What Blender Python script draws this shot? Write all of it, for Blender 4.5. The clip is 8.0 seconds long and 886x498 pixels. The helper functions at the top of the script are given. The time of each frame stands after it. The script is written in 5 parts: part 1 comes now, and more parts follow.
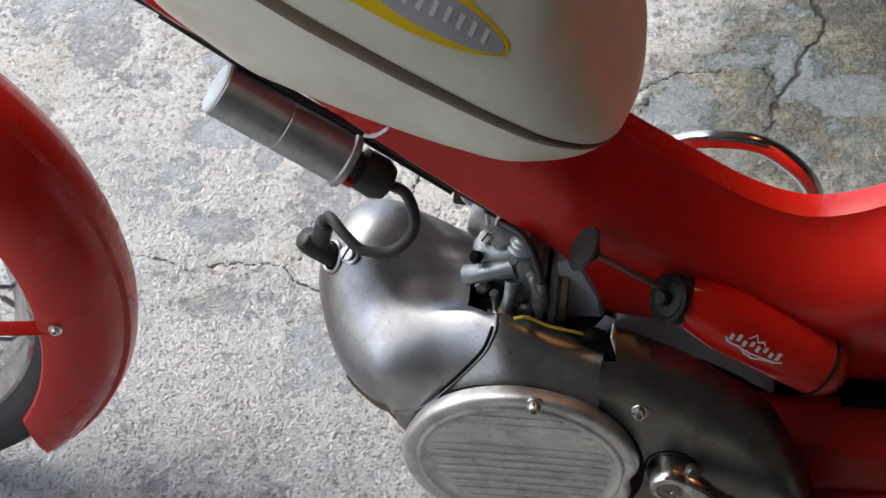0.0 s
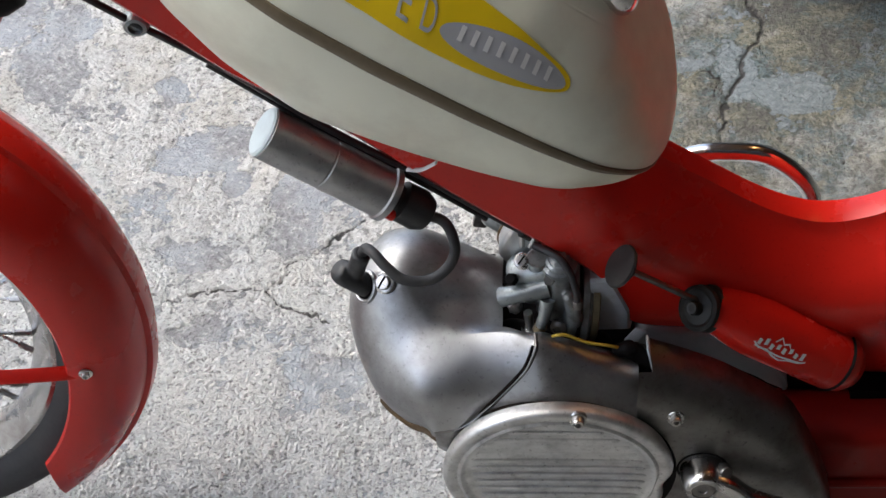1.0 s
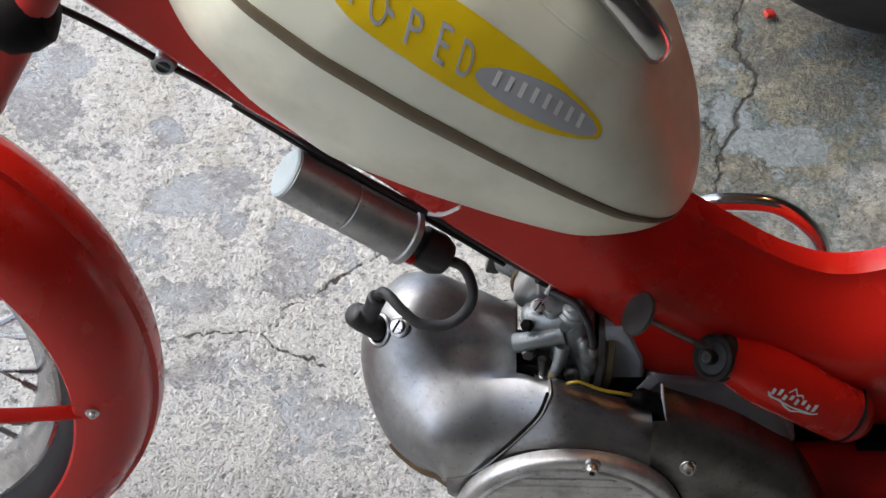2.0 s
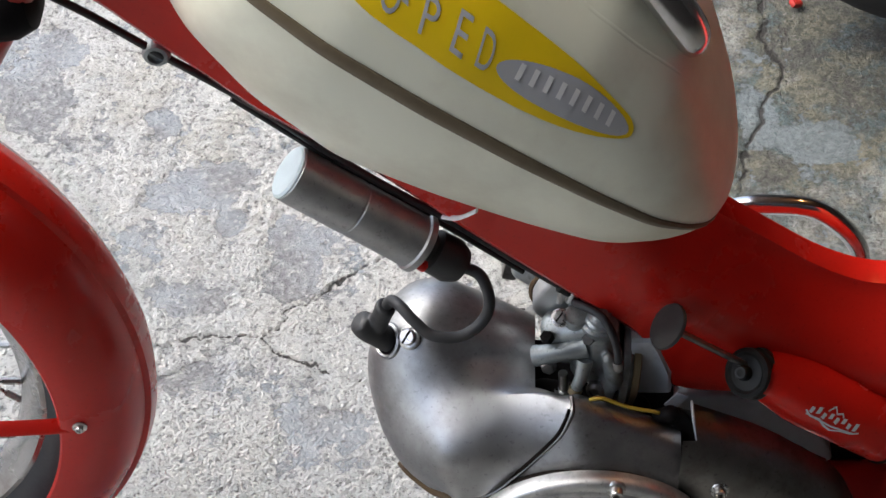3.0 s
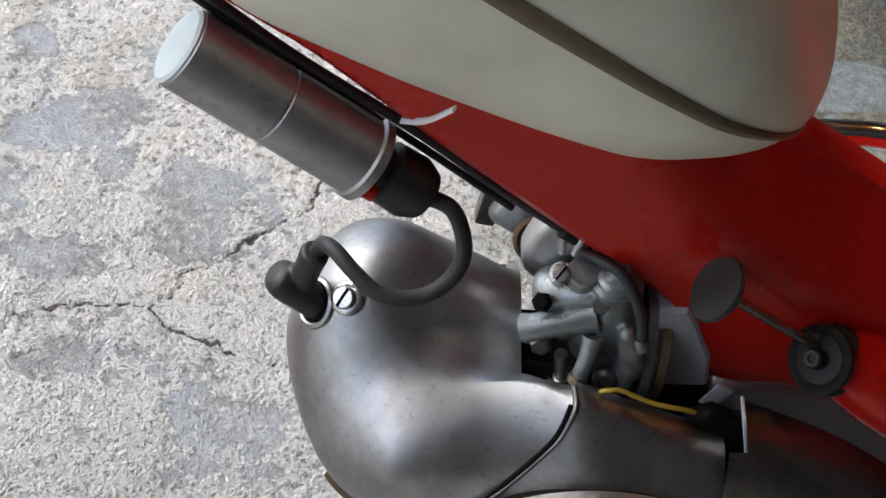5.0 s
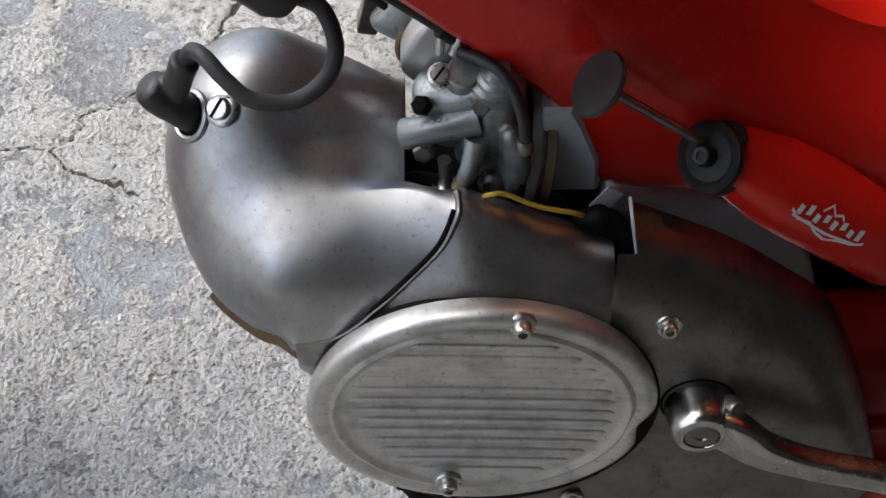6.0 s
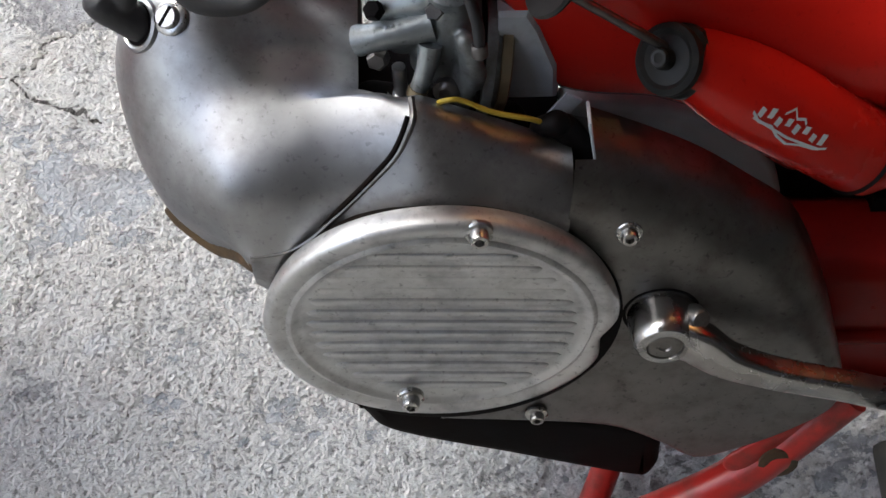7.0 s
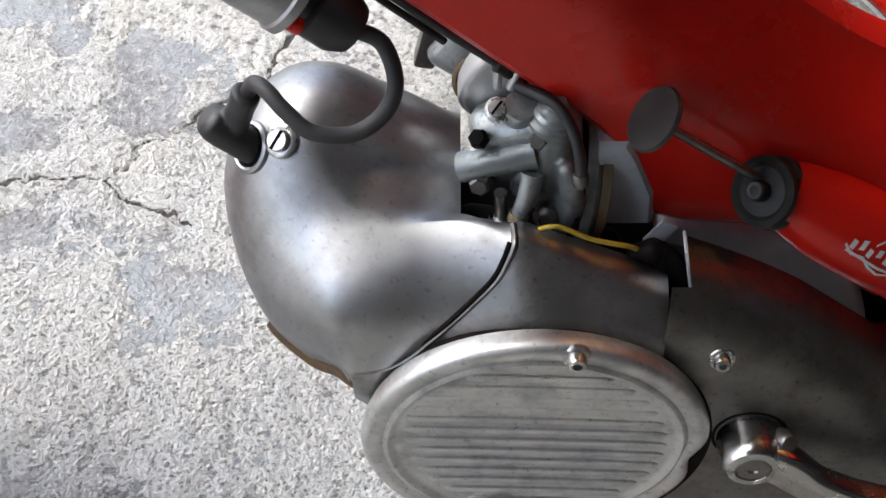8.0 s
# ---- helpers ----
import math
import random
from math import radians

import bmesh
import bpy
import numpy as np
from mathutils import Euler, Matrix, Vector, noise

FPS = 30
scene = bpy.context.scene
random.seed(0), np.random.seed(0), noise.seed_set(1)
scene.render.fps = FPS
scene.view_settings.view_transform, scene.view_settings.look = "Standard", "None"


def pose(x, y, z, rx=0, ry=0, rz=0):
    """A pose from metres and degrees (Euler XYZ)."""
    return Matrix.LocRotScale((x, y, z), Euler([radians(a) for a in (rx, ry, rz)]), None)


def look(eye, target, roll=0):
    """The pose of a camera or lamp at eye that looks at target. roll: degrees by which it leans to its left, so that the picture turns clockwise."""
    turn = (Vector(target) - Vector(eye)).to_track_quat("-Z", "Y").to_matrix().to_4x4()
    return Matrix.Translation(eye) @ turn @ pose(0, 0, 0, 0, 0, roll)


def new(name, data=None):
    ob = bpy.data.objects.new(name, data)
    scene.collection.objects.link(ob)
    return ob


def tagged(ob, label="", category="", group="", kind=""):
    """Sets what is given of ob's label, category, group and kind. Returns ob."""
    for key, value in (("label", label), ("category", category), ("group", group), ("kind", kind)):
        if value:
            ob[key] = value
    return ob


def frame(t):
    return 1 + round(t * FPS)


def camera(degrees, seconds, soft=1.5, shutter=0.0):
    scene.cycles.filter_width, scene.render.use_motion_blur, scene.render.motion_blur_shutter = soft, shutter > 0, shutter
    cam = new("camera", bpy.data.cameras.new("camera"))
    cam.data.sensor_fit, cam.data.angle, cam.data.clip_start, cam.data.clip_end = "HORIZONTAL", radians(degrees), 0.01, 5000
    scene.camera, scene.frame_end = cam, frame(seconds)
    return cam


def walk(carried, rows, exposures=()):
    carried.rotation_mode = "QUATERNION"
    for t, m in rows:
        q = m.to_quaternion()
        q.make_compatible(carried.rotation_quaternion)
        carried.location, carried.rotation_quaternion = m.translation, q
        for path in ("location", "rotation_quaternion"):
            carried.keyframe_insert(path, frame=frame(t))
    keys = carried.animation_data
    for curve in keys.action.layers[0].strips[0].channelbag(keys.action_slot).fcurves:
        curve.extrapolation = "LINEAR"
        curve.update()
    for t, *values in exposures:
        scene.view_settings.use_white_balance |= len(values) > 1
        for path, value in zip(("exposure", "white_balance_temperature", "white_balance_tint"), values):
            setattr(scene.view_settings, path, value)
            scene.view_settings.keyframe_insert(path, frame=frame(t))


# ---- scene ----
cam = camera(26, 8.0)
PATH = [
    (0, (0.0759, -0.8637, 1.2200), (-0.0978, -0.1972, 0.4950), -9.05),
    (0.5, (-0.0106, -0.8840, 1.2496), (-0.0959, -0.2199, 0.5069), -6.55),
    (1, (-0.0581, -0.8828, 1.2796), (-0.1387, -0.2136, 0.5408), -6.75),
    (1.5, (-0.0876, -0.9037, 1.2938), (-0.1595, -0.2218, 0.5659), -5.34),
    (1.7, (-0.0981, -0.8945, 1.2874), (-0.1605, -0.2060, 0.5650), -4.58),
    (2.8, (-0.1114, -0.8551, 1.2611), (-0.1562, -0.1713, 0.5329), -3.33),
    (3, (-0.1174, -0.8148, 1.2227), (-0.1699, -0.1313, 0.4946), -3.58),
    (3.5, (-0.1230, -0.7695, 1.1742), (-0.1755, -0.0824, 0.4495), -2.60),
    (4, (-0.1447, -0.6736, 1.0695), (-0.1787, 0.0185, 0.3485), -1.78),
    (4.2, (-0.1537, -0.6427, 1.0322), (-0.1850, 0.0521, 0.3136), -1.63),
    (5.3, (-0.1509, -0.6019, 0.9326), (-0.1543, 0.0685, 0.1907), 1.07),
    (5.5, (-0.1425, -0.6008, 0.9239), (-0.1493, 0.0526, 0.1669), 0.07),
    (6, (-0.1156, -0.6121, 0.9082), (-0.1054, 0.0283, 0.1403), 0.07),
    (6.5, (-0.1019, -0.6173, 0.8855), (-0.0845, -0.0003, 0.0988), -0.14),
    (7, (-0.0994, -0.6192, 0.8847), (-0.0869, 0.0035, 0.1024), -0.49),
    (7.5, (-0.1103, -0.6176, 0.9040), (-0.1124, 0.0271, 0.1395), -1.18),
    (8, (-0.1233, -0.6180, 0.9157), (-0.1328, 0.0349, 0.1583), -0.78),
]
walk(cam, [(t, look(eye, target, roll)) for t, eye, target, roll in PATH], exposures=((0.0, 1.45), (1.5, 1.42), (3.0, 1.46), (4.0, 1.55), (5.5, 1.30), (6.0, 1.32), (6.5, 1.46), (7.0, 1.55), (7.5, 1.72), (8.0, 1.76)))

# ---- light ----
world = bpy.data.worlds.new("sky")
scene.world = world
world.use_nodes = True
wn = world.node_tree
sky = wn.nodes.new("ShaderNodeTexSky")
sky.sky_type = "NISHITA"
sky.sun_disc = False
sky.sun_elevation = radians(56)
sky.sun_rotation = radians(-73.5)
sky.air_density, sky.dust_density, sky.ozone_density = 1.0, 4.0, 1.0
pale = wn.nodes.new("ShaderNodeHueSaturation")
pale.inputs["Saturation"].default_value = 1.0
wn.links.new(sky.outputs[0], pale.inputs["Color"])
wn.links.new(pale.outputs[0], wn.nodes["Background"].inputs[0])
wn.nodes["Background"].inputs[1].default_value = 0.15
sun = new("sun", bpy.data.lights.new("sun", "SUN"))
sun.data.energy, sun.data.angle, sun.data.color = 1.2, radians(40), (0.90, 0.98, 0.99)
sun.matrix_world = look((-1.35, 0.40, 2.1), (0, 0, 0))
bulb = new("bulb", bpy.data.lights.new("bulb", "POINT"))
bulb.data.energy, bulb.data.shadow_soft_size, bulb.data.color = 3.8, 0.045, (1.0, 0.50, 0.17)
bulb.location = (1.0, 0.9, 2.2)


# ---- materials ----
def material(name, color, rough=0.5, metal=0.0, coat=0.0, spread=0.12, scale=30.0, bump=0.0, bump_scale=200.0, dirt=None, dirt_amount=0.0, dirt_scale=12.0, rough_spread=0.15, spec=0.5, specks=0.0):
    """A surface with two scales of colour change, uneven gloss and fine relief."""
    m = bpy.data.materials.new(name)
    m.use_nodes = True
    nt = m.node_tree
    b = nt.nodes["Principled BSDF"]
    b.inputs["Metallic"].default_value = metal
    b.inputs["Coat Weight"].default_value = coat
    b.inputs["Coat Roughness"].default_value = 0.08
    b.inputs["Specular IOR Level"].default_value = spec
    geo = nt.nodes.new("ShaderNodeTexCoord")
    n1 = nt.nodes.new("ShaderNodeTexNoise")
    n1.inputs["Scale"].default_value, n1.inputs["Detail"].default_value = scale, 6.0
    n2 = nt.nodes.new("ShaderNodeTexNoise")
    n2.inputs["Scale"].default_value, n2.inputs["Detail"].default_value = dirt_scale, 8.0
    n2.inputs["Roughness"].default_value = 0.65
    for n in (n1, n2):
        nt.links.new(geo.outputs["Object"], n.inputs["Vector"])
    ramp = nt.nodes.new("ShaderNodeMix")
    ramp.data_type = "RGBA"
    lo = [max(0.0, c * (1 - spread)) for c in color]
    hi = [min(1.0, c * (1 + spread)) for c in color]
    ramp.inputs[6].default_value, ramp.inputs[7].default_value = (*lo, 1), (*hi, 1)
    nt.links.new(n1.outputs["Fac"], ramp.inputs[0])
    out = ramp.outputs[2]
    if dirt:
        cut = nt.nodes.new("ShaderNodeMapRange")
        cut.inputs["From Min"].default_value, cut.inputs["From Max"].default_value = 0.48, 0.72
        cut.inputs["To Max"].default_value = dirt_amount
        nt.links.new(n2.outputs["Fac"], cut.inputs["Value"])
        mix = nt.nodes.new("ShaderNodeMix")
        mix.data_type = "RGBA"
        mix.inputs[7].default_value = (*dirt, 1)
        nt.links.new(cut.outputs[0], mix.inputs[0])
        nt.links.new(out, mix.inputs[6])
        out = mix.outputs[2]
    if specks:
        n4 = nt.nodes.new("ShaderNodeTexNoise")
        n4.inputs["Scale"].default_value, n4.inputs["Detail"].default_value, n4.inputs["Roughness"].default_value = 330.0, 3.0, 0.6
        nt.links.new(geo.outputs["Object"], n4.inputs["Vector"])
        dot = nt.nodes.new("ShaderNodeMapRange")
        dot.inputs["From Min"].default_value, dot.inputs["From Max"].default_value = 0.60, 0.72
        dot.inputs["To Max"].default_value = specks
        nt.links.new(n4.outputs["Fac"], dot.inputs["Value"])
        mix = nt.nodes.new("ShaderNodeMix")
        mix.data_type = "RGBA"
        mix.inputs[7].default_value = (*[c * 0.3 for c in color], 1)
        nt.links.new(dot.outputs[0], mix.inputs[0])
        nt.links.new(out, mix.inputs[6])
        out = mix.outputs[2]
    nt.links.new(out, b.inputs["Base Color"])
    rr = nt.nodes.new("ShaderNodeMapRange")
    rr.inputs["From Min"].default_value, rr.inputs["From Max"].default_value = 0.3, 0.7
    rr.inputs["To Min"].default_value, rr.inputs["To Max"].default_value = max(0.02, rough - rough_spread), min(1, rough + rough_spread)
    nt.links.new(n2.outputs["Fac"], rr.inputs["Value"])
    nt.links.new(rr.outputs[0], b.inputs["Roughness"])
    if bump:
        n3 = nt.nodes.new("ShaderNodeTexNoise")
        n3.inputs["Scale"].default_value, n3.inputs["Detail"].default_value = bump_scale, 5.0
        nt.links.new(geo.outputs["Object"], n3.inputs["Vector"])
        bp = nt.nodes.new("ShaderNodeBump")
        bp.inputs["Strength"].default_value, bp.inputs["Distance"].default_value = bump, 0.001
        nt.links.new(n3.outputs["Fac"], bp.inputs["Height"])
        nt.links.new(bp.outputs[0], b.inputs["Normal"])
    return m


RED = material("red enamel", (0.53, 0.013, 0.007), 0.27, 0, 0.08, 0.10, 9, 0.04, 60, (0.34, 0.009, 0.005), 0.4, 5, 0.08, 0.30, 0.25)
RED_WORN = material("worn red enamel", (0.44, 0.022, 0.016), 0.4, 0, 0.1, 0.2, 25, 0.15, 120, (0.05, 0.03, 0.02), 0.8, 45, 0.15)
# Red for the fork and swing arm, lowered because both lie in shade.
RED_DARK = material("scuffed red enamel, darkened for shade", (0.30, 0.010, 0.006), 0.36, 0, 0.05, 0.25, 14, 0.08, 80, (0.14, 0.008, 0.005), 0.6, 10, 0.1, 0.2, 0.3)
CREAM = material("cream enamel", (0.76, 0.75, 0.60), 0.40, 0, 0.05, 0.05, 14, 0.03, 40, (0.50, 0.44, 0.33), 0.5, 11, 0.06)
TRIM = material("tarnished brown band", (0.15, 0.115, 0.07), 0.5, 0.1, 0, 0.35, 60, 0.2, 300, (0.09, 0.07, 0.045), 0.6, 60)
ALU = material("dull cast aluminium", (0.36, 0.362, 0.365), 0.41, 1.0, 0, 0.32, 45, 0.12, 180, (0.20, 0.196, 0.19), 0.85, 24, 0.10, 0.5, 0.4)
ALU_MID = material("stained cast aluminium", (0.36, 0.355, 0.35), 0.40, 1.0, 0, 0.32, 55, 0.12, 180, (0.17, 0.16, 0.15), 0.8, 45, 0.12, 0.5, 0.5)
# Aluminium for the side cover and bead, darkened for the shade it reflects.
ALU_DARK = material("grimy cast aluminium, darkened for shade", (0.20, 0.193, 0.184), 0.42, 1.0, 0, 0.36, 50, 0.14, 180, (0.125, 0.11, 0.098), 0.8, 55, 0.12, 0.5, 0.6)
ALU_LID = material("pressed aluminium lid", (0.60, 0.60, 0.59), 0.48, 1.0, 0, 0.2, 70, 0.12, 400, (0.30, 0.295, 0.29), 0.75, 45, 0.12, 0.5, 0.55)
COIL = material("dull plated steel can", (0.38, 0.38, 0.375), 0.42, 0.75, 0, 0.15, 90, 0.1, 400, (0.24, 0.24, 0.235), 0.7, 30, 0.1, 0.5, 0.4)
ALU_BRIGHT = material("bright brushed aluminium", (0.55, 0.55, 0.55), 0.34, 1.0, 0, 0.08, 120, 0.05, 500, (0.35, 0.35, 0.34), 0.5, 24, 0.08)
ZINC = material("zinc casting", (0.31, 0.335, 0.335), 0.40, 0.7, 0, 0.24, 120, 0.3, 260, (0.13, 0.125, 0.115), 0.85, 55, 0.12, 0.5, 0.6)
CHROME = material("chrome", (0.62, 0.62, 0.63), 0.16, 1.0, 0, 0.05, 40, 0.0, 1, (0.3, 0.25, 0.2), 0.3, 60, 0.06)
STEEL = material("bolt steel", (0.55, 0.54, 0.52), 0.3, 1.0, 0, 0.15, 200, 0.1, 500, (0.14, 0.11, 0.08), 0.7, 120, 0.1)
WORN_PLATE = material("worn plated steel", (0.48, 0.47, 0.46), 0.26, 1.0, 0, 0.12, 80, 0.05, 300, (0.22, 0.19, 0.17), 0.7, 35, 0.10)
STEEL_DARK = material("dull steel", (0.20, 0.19, 0.18), 0.4, 0.9, 0, 0.2, 150, 0.1, 400, (0.08, 0.06, 0.05), 0.7, 90)
BRASS = material("tarnished band", (0.33, 0.27, 0.17), 0.4, 0.8, 0, 0.2, 120, 0.1, 300, (0.12, 0.09, 0.06), 0.6, 60)
RUST = material("rusty flange", (0.075, 0.048, 0.026), 0.6, 0.4, 0, 0.35, 80, 0.4, 300, (0.17, 0.11, 0.05), 0.6, 40)
RUBBER = material("black rubber", (0.022, 0.022, 0.023), 0.55, 0, 0, 0.3, 90, 0.2, 300, (0.06, 0.055, 0.05), 0.5, 30)
TYRE = material("tyre rubber", (0.03, 0.03, 0.032), 0.7, 0, 0, 0.3, 60, 0.25, 300, (0.08, 0.075, 0.07), 0.5, 18)
# Enamel on real parts; also the black of strips and blocks for shade.
BLACK = material("black enamel and shade fill", (0.006, 0.005, 0.005), 0.55, 0, 0, 0.4, 40, 0.2, 150, (0.014, 0.008, 0.005), 0.6, 14, 0.15, 0.05)
KNOB = material("aged hard rubber", (0.014, 0.014, 0.013), 0.5, 0, 0, 0.3, 120, 0.15, 300, (0.05, 0.045, 0.035), 0.5, 60, 0.15, 0.2)
DISC = material("oxidised metal disc", (0.028, 0.028, 0.027), 0.4, 0, 0, 0.25, 150, 0.1, 400, (0.06, 0.055, 0.05), 0.6, 70, 0.15, 0.25)
YELLOW = material("yellow paint", (0.84, 0.57, 0.008), 0.35, 0, 0.2, 0.06, 40, 0, 1, (0.68, 0.46, 0.02), 0.3, 30, 0.05)
YELLOW_WIRE = material("yellow sleeve", (0.42, 0.29, 0.03), 0.5, 0, 0, 0.3, 100)
GREY_PAINT = material("grey paint", (0.42, 0.42, 0.43), 0.4, 0, 0.1, 0.06, 60, 0, 1, (0.34, 0.34, 0.35), 0.3, 30)
WHITE_PAINT = material("off-white paint", (0.72, 0.71, 0.68), 0.45, 0, 0, 0.06, 80)
PALE_PAINT = material("pale grey paint", (0.66, 0.66, 0.64), 0.45, 0, 0, 0.08, 80)
GREY_SHEET = material("grey sheet metal", (0.42, 0.44, 0.45), 0.45, 0.1, 0, 0.1, 30, 0, 1, (0.15, 0.15, 0.15), 0.4, 20)
GALV = material("dull galvanised sheet", (0.55, 0.59, 0.62), 0.42, 0.12, 0, 0.2, 70, 0.1, 300, (0.2, 0.2, 0.2), 0.5, 40)
PALE_CAP = material("pale oxidised cap", (0.52, 0.60, 0.61), 0.55, 0.1, 0, 0.1, 90, 0.1, 300, (0.45, 0.52, 0.53), 0.4, 40)


# ---- mesh tools ----
def part(name, bm, mat, parent, label="", smooth=True):
    bmesh.ops.recalc_face_normals(bm, faces=bm.faces)
    me = bpy.data.meshes.new(name)
    bm.to_mesh(me)
    bm.free()
    me.materials.append(mat)
    if smooth:
        me.shade_smooth()
    ob = new(name, me)
    ob.parent = parent
    if smooth and smooth != "all":
        sharp_edges(me, 38)
    return tagged(ob, label)


def sharp_edges(me, degrees):
    me.set_sharp_from_angle(angle=radians(degrees))


def catmull(pts, n=8, closed=False):
    p = [np.array(q, float) for q in pts]
    out = []
    m = len(p)
    for i in range(m if closed else m - 1):
        a, b, c, d = (p[(i + k) % m] for k in (-1, 0, 1, 2)) if closed else (p[max(i - 1, 0)], p[i], p[i + 1], p[min(i + 2, m - 1)])
        for k in range(n):
            t = k / n
            out.append(0.5 * (2 * b + (c - a) * t + (2 * a - 5 * b + 4 * c - d) * t * t + (3 * b - a - 3 * c + d) * t ** 3))
    if not closed:
        out.append(p[-1])
    return out


def skin(bm, rings, closed_ring=True, caps=True):
    """Faces between rings of equal count; ends closed with a fan."""
    vs = [[bm.verts.new(tuple(q)) for q in r] for r in rings]
    n = len(vs[0])
    for a, b in zip(vs, vs[1:]):
        for i in range(n if closed_ring else n - 1):
            j = (i + 1) % n
            bm.faces.new((a[i], a[j], b[j], b[i]))
    if caps == "flat":
        for r in (vs[0], vs[-1]):
            bmesh.ops.triangulate(bm, faces=[bm.faces.new(r)], ngon_method="EAR_CLIP")
    elif caps:
        for r in (vs[0], vs[-1]):
            c = bm.verts.new(sum((v.co for v in r), Vector()) / n)
            for i in range(n):
                bm.faces.new((r[i], r[(i + 1) % n], c))
    return vs


def basis(axis):
    a = Vector(axis).normalized()
    u = a.orthogonal().normalized()
    return u, a.cross(u), a


def lathe(bm, origin, axis, profile, seg=32, caps=True):
    """Rings of (radius, height along the axis)."""
    u, v, a = basis(axis)
    o = Vector(origin)
    rings = []
    for r, h in profile:
        rings.append([o + a * h + (u * math.cos(k * 2 * math.pi / seg) + v * math.sin(k * 2 * math.pi / seg)) * max(r, 1e-5) for k in range(seg)])
    skin(bm, rings, True, caps)
    return bm


def sweep(bm, pts, radius, seg=12, n=6, squash=(1.0, 1.0), smooth=True):
    """A tube along points; radius is one number or one for each point."""
    path = [Vector(q) for q in (catmull(pts, n) if smooth else pts)]
    rad = radius if hasattr(radius, "__len__") else [radius] * len(pts)
    ts = np.linspace(0, len(pts) - 1, len(path))
    rs = np.interp(ts, range(len(pts)), rad)
    t0 = (path[1] - path[0]).normalized()
    u = t0.orthogonal().normalized()
    rings = []
    for i, q in enumerate(path):
        t = (path[min(i + 1, len(path) - 1)] - path[max(i - 1, 0)]).normalized()
        u = (u - t * u.dot(t)).normalized()
        v = t.cross(u)
        rings.append([q + (u * math.cos(k * 2 * math.pi / seg) * squash[0] + v * math.sin(k * 2 * math.pi / seg) * squash[1]) * rs[i] for k in range(seg)])
    skin(bm, rings)
    return bm


def inset(poly, d):
    """The closed outline moved inwards by d (one number, or one for each corner)."""
    p = np.array(poly)
    t = np.roll(p, -1, 0) - np.roll(p, 1, 0)
    t /= np.linalg.norm(t, axis=1)[:, None] + 1e-9
    nrm = np.stack([-t[:, 1], t[:, 0]], 1)
    area = np.sum(p[:, 0] * np.roll(p[:, 1], -1) - np.roll(p[:, 0], -1) * p[:, 1])
    return p + nrm * np.reshape(d, (-1, 1)) * (1 if area > 0 else -1)


def pillow(bm, outline, y_back, y_front, r, n=6, steps=6, back_r=0.0):
    """A body with the outline in x and z, its front edge rounded by r (one number, or one for each point of the outline)."""
    o = np.array(catmull(outline, n, True))
    r = np.interp(np.arange(len(o)) / n, range(len(r) + 1), list(r) + [r[0]]) if hasattr(r, "__len__") else np.full(len(o), r)
    s = 1 if y_front > y_back else -1
    rings = [[(a, y_back, b) for a, b in inset(o, back_r)]]
    if back_r:
        rings.append([(a, y_back + s * back_r, b) for a, b in o])
    for k in range(steps + 1):
        w = k / steps * math.pi / 2
        q = inset(o, r * (1 - math.cos(w)))
        rings.append([(a, y_front - s * e + s * e * math.sin(w), b) for (a, b), e in zip(q, r)])
    skin(bm, rings, True, "flat")
    return bm


def hull(bm, pieces):
    """The convex skin round balls (centre, radius or radii) and discs."""
    t = bmesh.new()
    for c, rad in pieces:
        ellipsoid(t, c, rad if hasattr(rad, "__len__") else (rad, rad, rad))
    res = bmesh.ops.convex_hull(t, input=t.verts)
    bmesh.ops.delete(t, geom=[v for v in t.verts if not v.link_faces], context="VERTS")
    keep = [f for f in t.faces if f in set(g for g in res["geom"] if isinstance(g, bmesh.types.BMFace))]
    drop = [f for f in t.faces if f not in set(keep)]
    bmesh.ops.delete(t, geom=drop, context="FACES")
    me = bpy.data.meshes.new("hull")
    t.to_mesh(me)
    t.free()
    bm.from_mesh(me)
    bpy.data.meshes.remove(me)


def ellipsoid(bm, center, radii, turn=0.0, seg=24):
    m = Matrix.Translation(center) @ Matrix.Rotation(radians(turn), 4, "Y") @ Matrix.Diagonal((*radii, 1))
    bmesh.ops.create_uvsphere(bm, u_segments=seg, v_segments=seg // 2, radius=1, matrix=m)


def box(bm, center, size, turn=(0, 0, 0), bevel=0.0):
    m = Matrix.LocRotScale(center, Euler([radians(a) for a in turn]), size)
    r = bmesh.ops.create_cube(bm, size=1, matrix=m)
    if bevel:
        edges = {e for v in r["verts"] for e in v.link_edges}
        bmesh.ops.bevel(bm, geom=list(edges), offset=bevel, segments=2, profile=0.6, affect="EDGES")
    return bm


def melt(ob, voxel, smooth):
    """Fuses the pieces of one mesh into one cast skin."""
    r = ob.modifiers.new("fuse", "REMESH")
    r.mode, r.voxel_size, r.use_smooth_shade = "VOXEL", voxel, True
    s = ob.modifiers.new("soften", "SMOOTH")
    s.factor, s.iterations = 0.5, smooth
    return ob


def cast(ob):
    """Turns a fused part into a plain mesh, so that it can be cut."""
    got = ob.evaluated_get(bpy.context.evaluated_depsgraph_get())
    me = bpy.data.meshes.new_from_object(got)
    ob.modifiers.clear()
    old = ob.data
    ob.data = me
    bpy.data.meshes.remove(old)
    return ob


